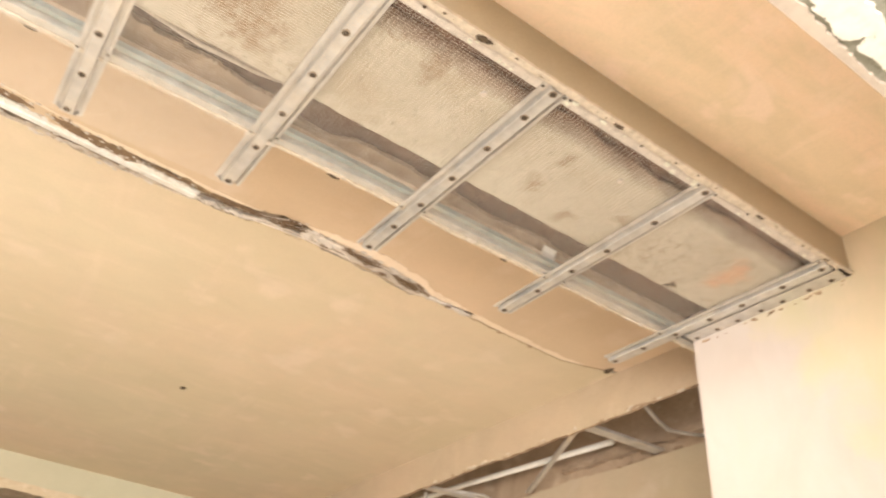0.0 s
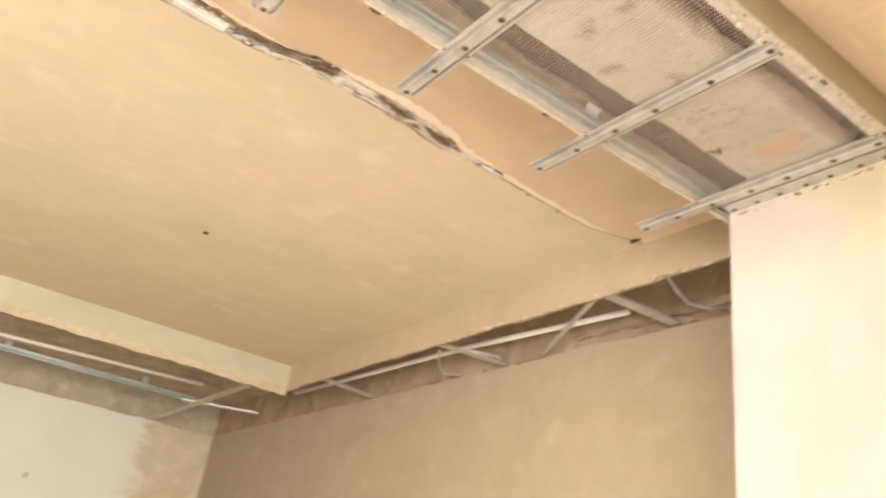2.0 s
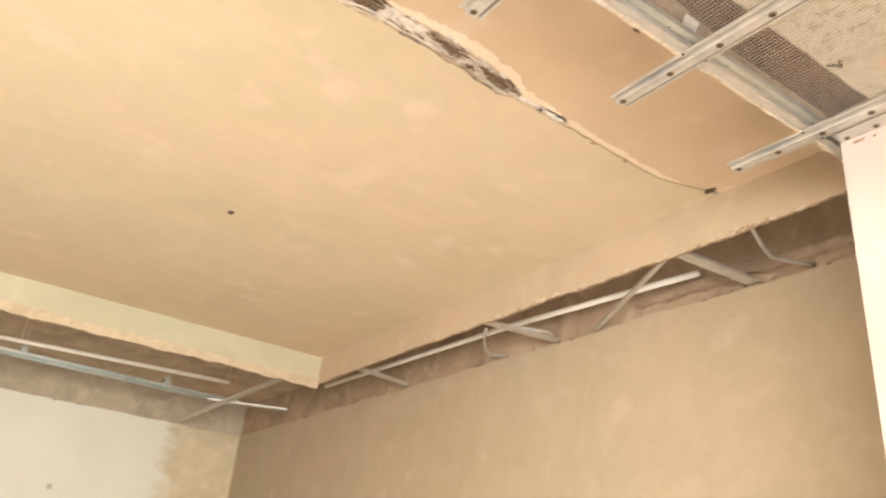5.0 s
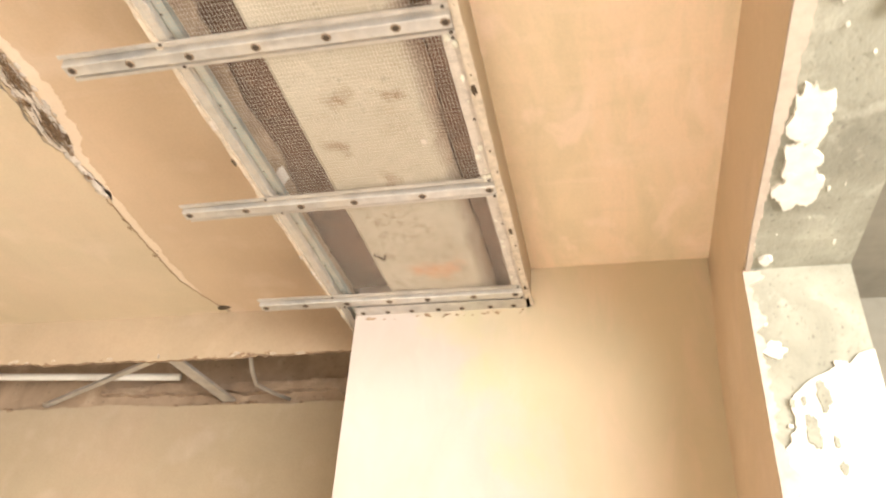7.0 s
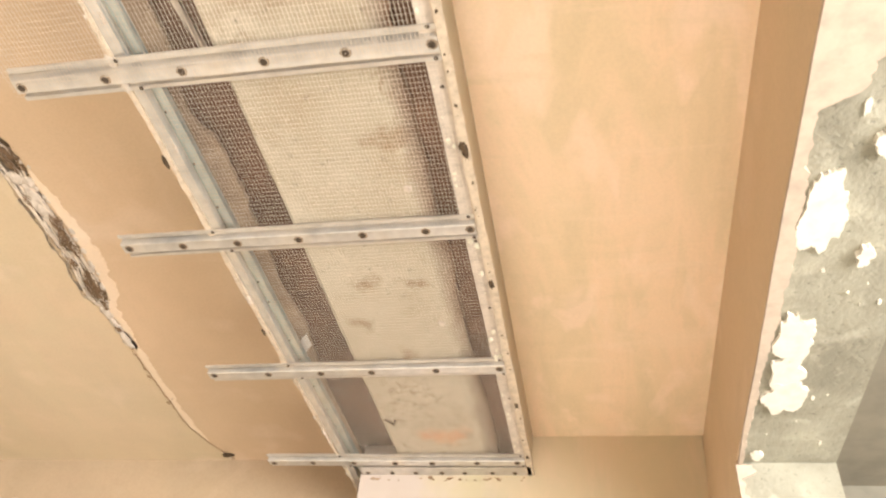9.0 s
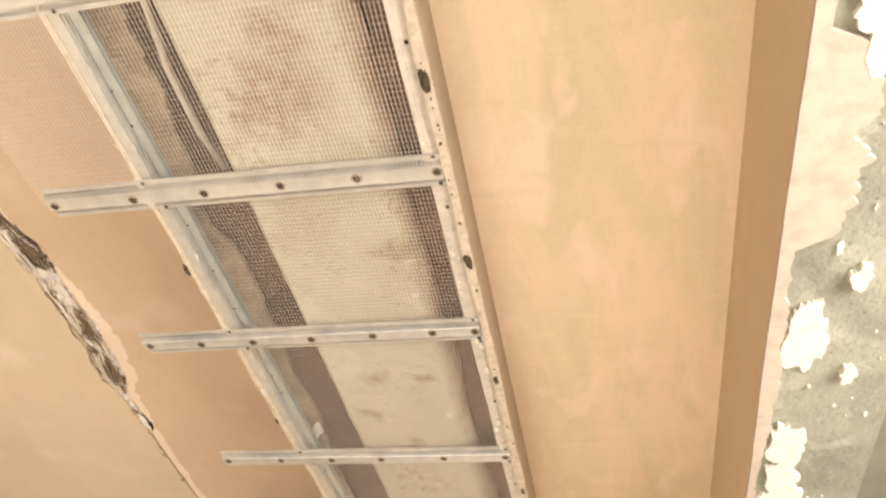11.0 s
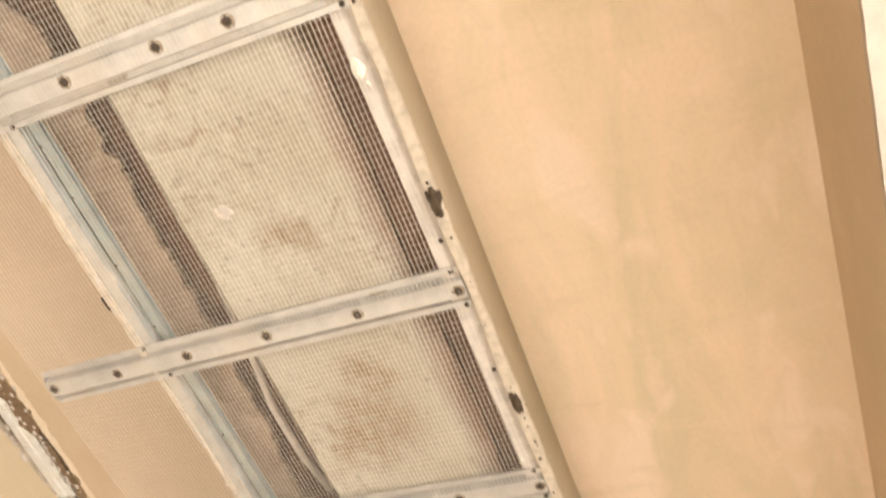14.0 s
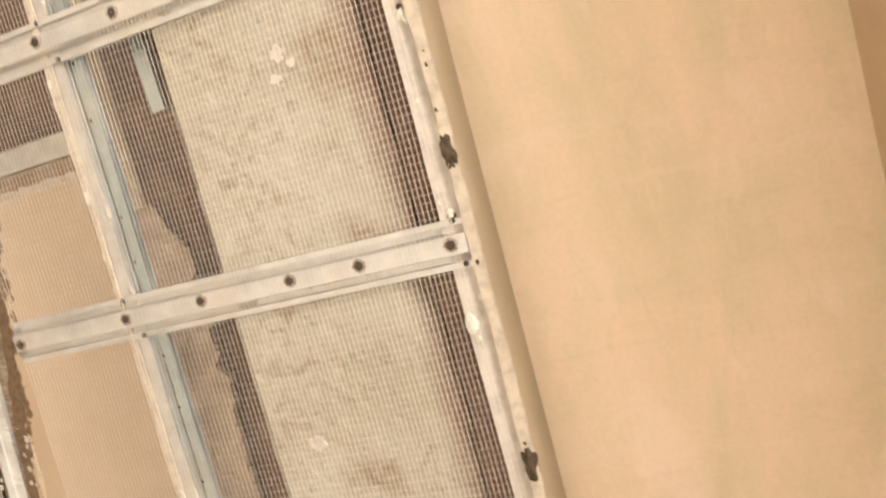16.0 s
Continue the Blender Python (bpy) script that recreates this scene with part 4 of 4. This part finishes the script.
tagged(link("torn_tape", bm, SHRED), "torn dirty joint tape hanging in the long ceiling crack", "joint tape", kind="stuff")
bm = bmesh.new()
shreds(bm, on_cross_joint(-3.33, -1.1), 420, 5, 0.045, 0.0008)
tagged(link("torn_tape", bm, SHRED), "torn dirty joint tape across the short ceiling crack", "joint tape", kind="stuff")
bm = bmesh.new()
shreds(bm, on_cross_joint(-3.33, -1.1), 130, 6, 0.06, 0.0006)
shreds(bm, on_long_joint(0.5, 2.42, 0.2), 380, 7, 0.04)
tagged(link("loose_fibres", bm, MESH), "pale loose glass fibres in the ceiling cracks", "joint tape", kind="stuff")

filler = empty("joint_filler", "lumpy pale joint filler broken along the ceiling crack", "filler")
random.seed(12)
for lo, hi, shift, size in ((1.62, 1.84, -0.3, 0.011), (1.945, 2.06, 0.45, 0.018), (2.22, 2.26, 0.1, 0.014), (2.38, 2.60, 0.5, 0.014), (1.15, 1.50, -0.9, 0.007), (0.7, 1.1, -0.9, 0.006), (1.0, 1.6, 0.9, 0.006), (2.20, 2.27, -0.6, 0.010), (1.98, 2.46, 1.0, 0.008), (1.84, 1.98, 1.05, 0.006)):
    bm = bmesh.new()
    n = int((hi - lo) / 0.014)
    for k in range(n):
        y = lo + (hi - lo) * (k + 0.5) / n
        lump(bm, (interp(CRACK, y) + max(0.006, interp(WIDE, y)) * (shift + 0.5 * random.uniform(-1, 1)), y, Z_TRAY - 0.001), size * (0.6 + 0.6 * random.random()), random.random() * 50, (0.8, 1.1, 0.40), 6, 10)
    tagged(part("dab", bm, FILLER, filler, "lumpy pale filler", True), kind="stuff")
bm = bmesh.new()
for k in range(24):
    x = -3.30 + 2.2 * random.random()
    lump(bm, (x, 0.986 + interp(W2, x) * random.uniform(-1.2, 1.2), Z_TRAY + 0.004), 0.004 + 0.009 * random.random() ** 2, random.random() * 50, (1.3, 0.9, 0.45), 6, 10)
tagged(part("dab", bm, FILLER, filler, "pale crumbs of filler in the short crack", True), kind="stuff")
for seed, (lo, hi, a, b) in enumerate(((0.56, 1.16, 0.55, 1.05), (1.20, 1.46, 0.40, 1.20), (1.48, 1.60, 0.65, 1.05), (1.64, 1.80, 0.70, 1.15))):
    bm = bmesh.new()
    ys = span(lo, hi, int((hi - lo) / 0.003))
    taper = lambda y: min(1.0, (y - lo) / 0.05, (hi - y) / 0.05)
    mid = (a + b) / 2
    panel(bm, [(interp(CRACK, y) + interp(WIDE, y) * (mid - (mid - a) * taper(y) * (1 + 0.5 * wob(y, seed + 201, 2) + 0.4 * wob(y, seed + 202, 8))), y) for y in ys] + [(interp(CRACK, y) + interp(WIDE, y) * (mid + (b - mid) * taper(y) * (1 + 0.4 * wob(y, seed + 203, 2) + 0.7 * wob(y, seed + 204, 9))) + 0.0004, y) for y in ys[::-1]], Z_TRAY - 0.0018, Z_TRAY + 0.0015, "z")
    part("torn_paper", bm, TUFT, filler, "torn dark brown paper along the broken edge")
for lo, hi in ((0.55, 1.12), (1.18, 1.40), (1.48, 1.72)):
    bm = bmesh.new()
    for k in range(int((hi - lo) / 0.007)):
        y = lo + (hi - lo) * random.random()
        lump(bm, (interp(CRACK, y) + interp(WIDE, y) * (1.05 + 0.35 * random.uniform(-1, 1)), y, Z_TRAY + 0.003), 0.005 + 0.008 * random.random(), random.random() * 50, (0.8, 1.5, 0.40), 5, 8)
    tagged(part("crumb", bm, SHRED, filler, "brown crumbs along the broken edge", True), kind="stuff")
for seed, (lo, hi, wid, off) in enumerate(((1.93, 2.62, 0.034, 0.016), (1.02, 1.80, 0.012, 0.022), (2.45, 3.14, 0.022, 0.008))):
    bm = bmesh.new()
    ys = span(lo, hi, 160)
    half = lambda y: wid * math.sin(math.pi * (y - lo) / (hi - lo)) ** 0.5
    panel(bm, [(interp(CRACK, y) + off * 0.5 + interp(WIDE, y) + 0.001 + 0.004 * wob(y, seed + 150, 2), y) for y in ys] + [(interp(CRACK, y) + interp(WIDE, y) + off * 0.5 + 0.0015 + half(y) * max(0.15, 1 + 0.5 * wob(y, seed + 160) + 0.5 * wob(y, seed + 165, 4)), y) for y in ys[::-1]], Z_TRAY - 0.0012, Z_TRAY + 0.001, "z")
    part("skim", bm, SKIM, filler, "thin pinkish skim beside the crack")
for lo, hi in ((2.42, 2.70), (2.66, 2.86), (2.84, 3.08), (3.05, 3.235)):
    bm = bmesh.new()
    ys = span(lo, hi, 60)
    line = [(interp(CRACK, y) + 0.007 * wob(y, 171, 1.6) + 0.004 * wob(y, 174, 5), y, math.sin(math.pi * (y - lo) / (hi - lo))) for y in ys]
    panel(bm, [(x - 0.0005 - s * (0.0002 + 0.0035 * max(0.0, wob(y, 172, 2.5))), y) for x, y, s in line] + [(x + 0.0005 + s * (0.0002 + 0.0035 * max(0.0, wob(y, 173, 2.5))), y) for x, y, s in line[::-1]], Z_TRAY - 0.0022, Z_TRAY + 0.001, "z")
    part("hairline", bm, RAG, filler, "dark brown hairline crack")
# woven tape pulled out of the joint, with brown matted tufts
bm = bmesh.new()
for k in range(80):
    u = random.uniform(-0.75, 1.0)
    lo = random.choice((1.80, 1.95, 2.03, 2.10, 2.22)) + 0.05 * random.uniform(-1, 1)
    hi = min(2.46, lo + random.uniform(0.06, 0.20))
    drift = random.uniform(-0.25, 0.25)
    tube(bm, [(interp(CRACK, y) + interp(WIDE, y) * (u + drift * (y - lo) / (hi - lo)) + 0.0012 * random.uniform(-1, 1), y, Z_TRAY - 0.001 - 0.004 * math.sin(math.pi * (y - lo) / (hi - lo))) for y in span(lo, hi, 7)], random.uniform(0.0008, 0.0015), 6)
tagged(part("woven_tape", bm, WEAVE, filler, "pale pulled strands of woven tape"), kind="stuff")
for y0, x0, size in ((1.885, 0.024, 0.026), (2.125, 0.022, 0.020), (2.170, 0.016, 0.018), (2.300, 0.016, 0.020), (2.340, 0.018, 0.022), (1.70, 0.022, 0.012), (1.78, 0.026, 0.012), (2.505, 0.008, 0.008), (2.02, -0.008, 0.010), (2.235, -0.006, 0.012), (2.08, 0.024, 0.009), (2.40, 0.018, 0.010)):
    bm = bmesh.new()
    for k in range(int(size * 3000)):
        r = size * math.sqrt(random.random())
        a = random.uniform(0, 2 * math.pi)
        y = y0 + 1.8 * r * math.sin(a) * (1 + 0.5 * math.sin(a * 3 + y0 * 40))
        x = interp(CRACK, y) + x0 + 0.8 * r * math.cos(a) * (1 + 0.5 * math.sin(a * 2 + y0 * 70))
        l = size * (0.15 + 0.5 * random.random())
        z = Z_TRAY - 0.008 - 0.003 * random.random()
        tube(bm, [(x - 0.12 * l, y - l, z + 0.003), (x + 0.002 * random.uniform(-1, 1), y, z - 0.001), (x + 0.12 * l + 0.003 * random.uniform(-1, 1), y + l, z + 0.003)], 0.0008, 6)
    tagged(part("tuft", bm, TUFT, filler, "matted dark brown fibres"), kind="stuff")
bm = bmesh.new()
for k in range(60):
    y = 1.70 + 0.76 * random.random()
    lump(bm, (interp(CRACK, y) - interp(WIDE, y) * (0.95 + 0.25 * random.uniform(-1, 1)), y, Z_TRAY + 0.002), 0.004 + 0.006 * random.random(), random.random() * 50, (0.8, 2.0, 0.5), 6, 10)
tagged(part("dab", bm, TORN, filler, "dull tan broken plaster along the crack", True), kind="stuff")
bm = bmesh.new()
for k in range(20):
    y = 2.46 + 0.7 * random.random() ** 1.4
    lump(bm, (interp(CRACK, y) + 0.016 * random.uniform(-0.7, 1), y, Z_TRAY), 0.002 + 0.0055 * random.random() ** 2, k * 2.1, (0.8, 1.6, 0.3), 5, 8)
tagged(part("chip", bm, RAG, filler, "small brown chips beside the hairline"), kind="stuff")
bm = bmesh.new()
lump(bm, (-1.045, 3.235, Z_TRAY), 0.022, 3.0, (1.2, 0.45, 0.35), 8, 14)
part("hole", bm, DARKSPOT, filler, "dark hole at the end of the crack")
bm = bmesh.new()
lump(bm, (-1.012, 1.89, Z_TRAY + 0.004), 0.026, 8.0, (0.75, 1.5, 0.3), 8, 14)
part("hole", bm, DARKSPOT, filler, "dark torn hole")
bm = bmesh.new()
lump(bm, (-2.432, 2.074, Z_TRAY), 0.016, 5.0, (1.0, 0.8, 0.3), 7, 12)
tagged(link("chip", bm, DARKSPOT), "small dark chip in the plastered ceiling", "chip")

# ---- metal and cables in the opened strip by the north wall ----
def conduit(name, pts, r, material, label, category, hung=()):
    bm = bmesh.new()
    tube(bm, pts, r)
    for x, y, z in hung:
        tube(bm, [(x, y, z), (x, y, (z + Z_SLAB) / 2), (x, y, Z_SLAB + 0.005)], 0.0015)
    return tagged(link(name, bm, material, None, "", True), label, category)


conduit("conduit", [(-4.34, 3.49, 2.72), (-3.4, 3.51, 2.721), (-2.38, 3.53, 2.72), (-1.39, 3.61, 2.72)], 0.0135, CABLE, "straight white conduit inside the opened ceiling edge", "conduit")


def strap(a, b, width, sag=0.0, material=None, label="dull steel strap across the opened ceiling edge", lift=0.0):
    a, b = Vector(a), Vector(b)
    d = b - a
    pts = [a + d * u + Vector((0, 0, -sag * math.sin(math.pi * u) + lift * u)) for u in span(0, 1, 10)]
    bm = bmesh.new()
    ribbon(bm, pts, width, 0.0015, Vector((-d.y, d.x, 0)))
    for s in (-0.42, 0.42):
        w = Vector((-d.y, d.x, 0)).normalized() * width * s
        ribbon(bm, [p + w + Vector((0, 0, 0.0015)) for p in pts], width * 0.12, 0.010, Vector((-d.y, d.x, 0)))
    return tagged(link("steel_strap", bm, material or STEEL), label, "steel strap", "straps in the ceiling edge")


strap((-1.225, 3.280, 2.640), (-1.195, 3.668, 2.638), 0.050)
strap((-2.312, 3.280, 2.640), (-2.250, 3.668, 2.638), 0.045)
strap((-3.505, 3.280, 2.640), (-3.570, 3.668, 2.638), 0.050)
strap((-1.262, 3.280, 2.640), (-1.995, 3.668, 2.638), 0.020, 0.0, None, "thin diagonal steel strip across the opened ceiling edge")
conduit("loop_wire", [(-0.93, 3.285, 2.70), (-0.955, 3.32, 2.655), (-0.99, 3.42, 2.642), (-1.02, 3.52, 2.640), (-0.99, 3.60, 2.640), (-0.95, 3.664, 2.640)], 0.007, STEEL, "bent grey wire in the opened ceiling edge", "wire")
conduit("loop_wire", [(-2.41, 3.36, 2.655), (-2.50, 3.42, 2.648), (-2.62, 3.52, 2.642), (-2.68, 3.60, 2.640), (-2.62, 3.664, 2.640)], 0.007, STEEL, "bent grey wire in the opened ceiling edge", "wire")
conduit("loop_wire", [(-2.36, 3.40, 2.66), (-2.28, 3.48, 2.662), (-2.22, 3.58, 2.655), (-2.24, 3.664, 2.645)], 0.007, STEEL, "bent grey wire in the opened ceiling edge", "wire")

# ---- metal and cables in the opened strip by the west wall ----
conduit("conduit", [(-5.19, 0.45, 2.72), (-5.05, 1.69, 2.72), (-4.86, 3.00, 2.72)], 0.014, CABLE, "straight white conduit hung by wires inside the opened ceiling edge", "conduit", ((-5.19, 0.46, 2.72), (-5.05, 1.69, 2.72), (-4.861, 2.99, 2.72)))
hanger = empty("hanger_rail", "pair of bright galvanised ceiling profiles with hanger clips", "metal profile")
for side in (-0.048, 0.048):
    bm = bmesh.new()
    sweep(bm, sheet([(side - 0.012, 0.020), (side - 0.011, 0.0), (side + 0.011, 0.0), (side + 0.012, 0.020)], 0.001), (-5.40, -1.5, 2.712), (-5.46, 3.28, 2.712))
    part("profile", bm, ZINC, hanger)
for y in (0.63, 1.75, 2.72):
    bm = bmesh.new()
    box(bm, -5.47, -5.39, y - 0.022, y + 0.022, 2.733, 2.78)
    box(bm, -5.40, -5.36, y - 0.022, y + 0.022, 2.706, 2.75)
    box(bm, -5.377, -5.373, y - 0.002, y + 0.002, 2.78, Z_SLAB)
    part("clip", bm, ZINC, hanger, "steel hanger clip")
strap((-4.02, 1.463, 2.640), (-6.31, 1.405, 2.638), 0.055)
strap((-4.02, 3.083, 2.640), (-6.31, 3.092, 2.638), 0.048)
strap((-5.19, 2.98, 2.640), (-4.96, 3.50, 2.640), 0.050)
strap((-5.40, 0.60, 2.642), (-6.31, 0.757, 2.638), 0.030)

# ---- inside the box beside the beam ----
hanger = empty("void_profile", "dull steel profile hung beside the concrete beam", "metal profile")
bm = bmesh.new()
sweep(bm, sheet([(-0.012, 0.014), (-0.011, 0.0), (0.011, 0.0), (0.012, 0.014)], 0.001), (-0.412, 0.30, 2.672), (-0.404, 0.535, 2.672))
part("profile", bm, ZINC, hanger)
bm = bmesh.new()
box(bm, -0.412, -0.392, 0.352, 0.3535, 2.674, Z_SLAB)
part("strap", bm, BRIGHT, hanger, "bright hanging strap")
conduit("flat_cable", [(-0.372, 1.16, 2.668), (-0.380, 1.27, 2.664), (-0.398, 1.40, 2.664), (-0.404, 1.53, 2.676), (-0.400, 1.62, 2.690)], 0.0065, FILLER, "dusty pale cable lying beside the concrete beam", "cable")
cross = empty("cross_profile", "dull steel profile at the torn end of the ceiling board", "metal profile")
bm = bmesh.new()
sweep(bm, sheet([(-0.020, 0.012), (-0.019, 0.0), (0.019, 0.0), (0.020, 0.012)], 0.001), (-1.02, 0.515, Z_TRAY - 0.016), (X_RAIL - 0.014, 0.515, Z_TRAY - 0.016))
part("profile", bm, STEEL, cross)

# torn end of the tray board: dark void behind it, ragged brown paper and a cream broken edge
# added dark sheet hides the slab and stands for the void's shade
bm = bmesh.new()
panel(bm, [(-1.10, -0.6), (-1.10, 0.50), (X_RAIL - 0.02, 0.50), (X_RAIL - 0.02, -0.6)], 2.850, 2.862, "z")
tagged(link("trim_void_fill", bm, GAP_SHADE), "dark brown sheet added for shade above the torn end of the ceiling", "ceiling trim", kind="structure")
xs = span(-1.0, X_RAIL - 0.014, 120)
bm = bmesh.new()
panel(bm, [(x, 0.537 + 0.004 * wob(x, 221, 3)) for x in xs] + [(x, 0.560 + 0.006 * wob(x, 222, 3) + 0.004 * wob(x, 223, 9)) for x in xs[::-1]], Z_TRAY - 0.004, Z_TRAY + 0.006, "z")
tagged(link("trim_torn_paper", bm, RAG), "ragged brown paper at the torn end of the ceiling", "ceiling trim", kind="structure")
bm = bmesh.new()
panel(bm, [(x, 0.558 + 0.005 * wob(x, 224, 3)) for x in xs] + [(x, 0.574 + 0.004 * wob(x, 225, 2)) for x in xs[::-1]], Z_TRAY - 0.0026, Z_TRAY + 0.004, "z")
tagged(link("trim_torn_edge", bm, EDGE), "cream broken gypsum edge at the torn end of the ceiling", "ceiling trim", kind="structure")

# traces on the beam
hook = empty("beam_scar", "old marks and dabs left on the concrete beam", "mark", kind="stuff")
bm = bmesh.new()
tube(bm, [(-0.335, 2.700, 2.617), (-0.322, 2.705, 2.612), (-0.312, 2.72, 2.611), (-0.306, 2.70, 2.611)], 0.0035)
part("root", bm, DARKSPOT, hook, "dark bent wire end")
for x, y, r, s in ((-0.272, 1.037, 0.011, 1), (-0.171, 0.525, 0.010, 2), (-0.182, 0.555, 0.008, 3), (-0.155, 0.540, 0.006, 4), (-0.10, 1.90, 0.007, 5), (-0.11, 2.02, 0.005, 8), (-0.11, 2.30, 0.006, 9)):
    bm = bmesh.new()
    panel(bm, blob_outline(x, y, r, r * 0.9, s * 4.1, 60), Z_BEAM - 0.0008 - 0.0002 * s, Z_BEAM + 0.006, "z")
    part("dab", bm, FILLER, hook, "pale plaster dab")

# broken plaster ridge low on the wall inside the opened strip
bm = bmesh.new()
xs = span(-0.48, -1.75, 260)
panel(bm, [(x, 2.672 + 0.014 * wob(x, 211, 1.4) + 0.006 * wob(x, 212, 5)) for x in xs] + [(x, 2.712 + 0.016 * wob(x, 213, 1.2) + 0.006 * wob(x, 214, 5) - 0.02 * max(0.0, -1.4 - x)) for x in xs[::-1]], Y_NORTH - 0.016, Y_NORTH + 0.016, "y")
tagged(link("trim_north_ridge", bm, LEDGE), "broken tan plaster ridge inside the opened ceiling edge", "ceiling trim", kind="structure")

# marks on the walls
patch = empty("wall_patch", "pale lumpy filled slot in the tan north wall", "plaster patch")
SLOT_L, SLOT_R = [(1.30, -1.275), (1.62, -1.258), (1.69, -1.228), (1.752, -1.203)], [(1.30, -1.180), (1.62, -1.183), (1.69, -1.190), (1.752, -1.198)]
zs = span(1.30, 1.752, 120)
bm = bmesh.new()
panel(bm, [(interp(SLOT_L, z) + 0.008 * wob(z, 181, 3), z) for z in zs] + [(interp(SLOT_R, z) - 0.012 + 0.004 * wob(z, 182, 3), z) for z in zs[::-1]], Y_NORTH - 0.005, Y_NORTH + 0.001, "y")
part("filler", bm, TORN, patch)
# flat brown strip gives the crevice its shade by colour
bm = bmesh.new()
panel(bm, [(interp(SLOT_R, z) - 0.011 + 0.004 * wob(z, 182, 3), z) for z in zs] + [(interp(SLOT_R, z) + 0.003 + 0.007 * wob(z, 183, 4), z) for z in zs[::-1]], Y_NORTH - 0.003, Y_NORTH + 0.001, "y")
part("crevice", bm, RAG, patch, "brown strip painted for the shade of a crevice")
random.seed(83)
bm = bmesh.new()
for k in range(16):
    z = 1.40 + 0.30 * random.random()
    lump(bm, (interp(SLOT_L, z) + random.random() * (interp(SLOT_R, z) - interp(SLOT_L, z)), Y_NORTH - 0.004, z), 0.004 + 0.007 * random.random(), k * 1.9, (1.0, 0.5, 1.4), 6, 10)
tagged(part("crumb", bm, EDGE, patch, "pale crumbs of filler", True), kind="stuff")
bm = bmesh.new()
lump(bm, (X_WEST, 2.281, 1.993), 0.022, 4.0, (0.1, 0.8, 1.0), 10, 16)
tagged(link("chip", bm, PALE), "small grey chip in the white wall", "chip")

def crumbs(name, count, seed, place, sizes, material, label):
    random.seed(seed)
    bm = bmesh.new()
    for k in range(count):
        lump(bm, place(random.random(), random.random()), random.uniform(*sizes) * (0.4 + random.random()), k * 1.3 + seed, (1.7, 0.8, 0.8), 5, 8)
    return tagged(link(name, bm, material), label, "crumbs", kind="stuff")


def clustered(u):
    return u + 0.05 * math.sin(u * 23) + 0.03 * math.sin(u * 51)


crumbs("plaster_crumb", 70, 41, lambda u, v: (-0.5 - 5.6 * clustered(u), Y_NORTH + 0.002, Z_BOX + 0.008 * v - 0.006), (0.003, 0.008), RAG, "brown crumbs on the broken top edge of the plaster")
crumbs("plaster_crumb", 80, 43, lambda u, v: (-0.5 - 3.4 * clustered(u), Y_TRAY + 0.002, Z_BOX + 0.012 * v - 0.004), (0.003, 0.007), RAG, "brown crumbs on the torn lower edge of the board")
crumbs("plaster_crumb", 28, 47, lambda u, v: (-0.5 - 3.4 * clustered(u), Y_TRAY - 0.001, Z_BOX + 0.014 * v), (0.003, 0.009), EDGE, "pale crumbs on the torn lower edge of the board")
crumbs("plaster_crumb", 60, 53, lambda u, v: (X_WEST + 0.001, -0.5 + 4.0 * clustered(u), Z_BOX + 0.010 * v - 0.006), (0.004, 0.012), EDGE, "pale crumbs on the broken top edge of the white wall")
crumbs("plaster_crumb", 26, 59, lambda u, v: (X_PIER + 0.01 + 0.47 * u, Y_PIER - 0.004, Z_BAR - 0.004 - 0.01 * v), (0.002, 0.004), RAG, "brown crumbs along the top of the pier")
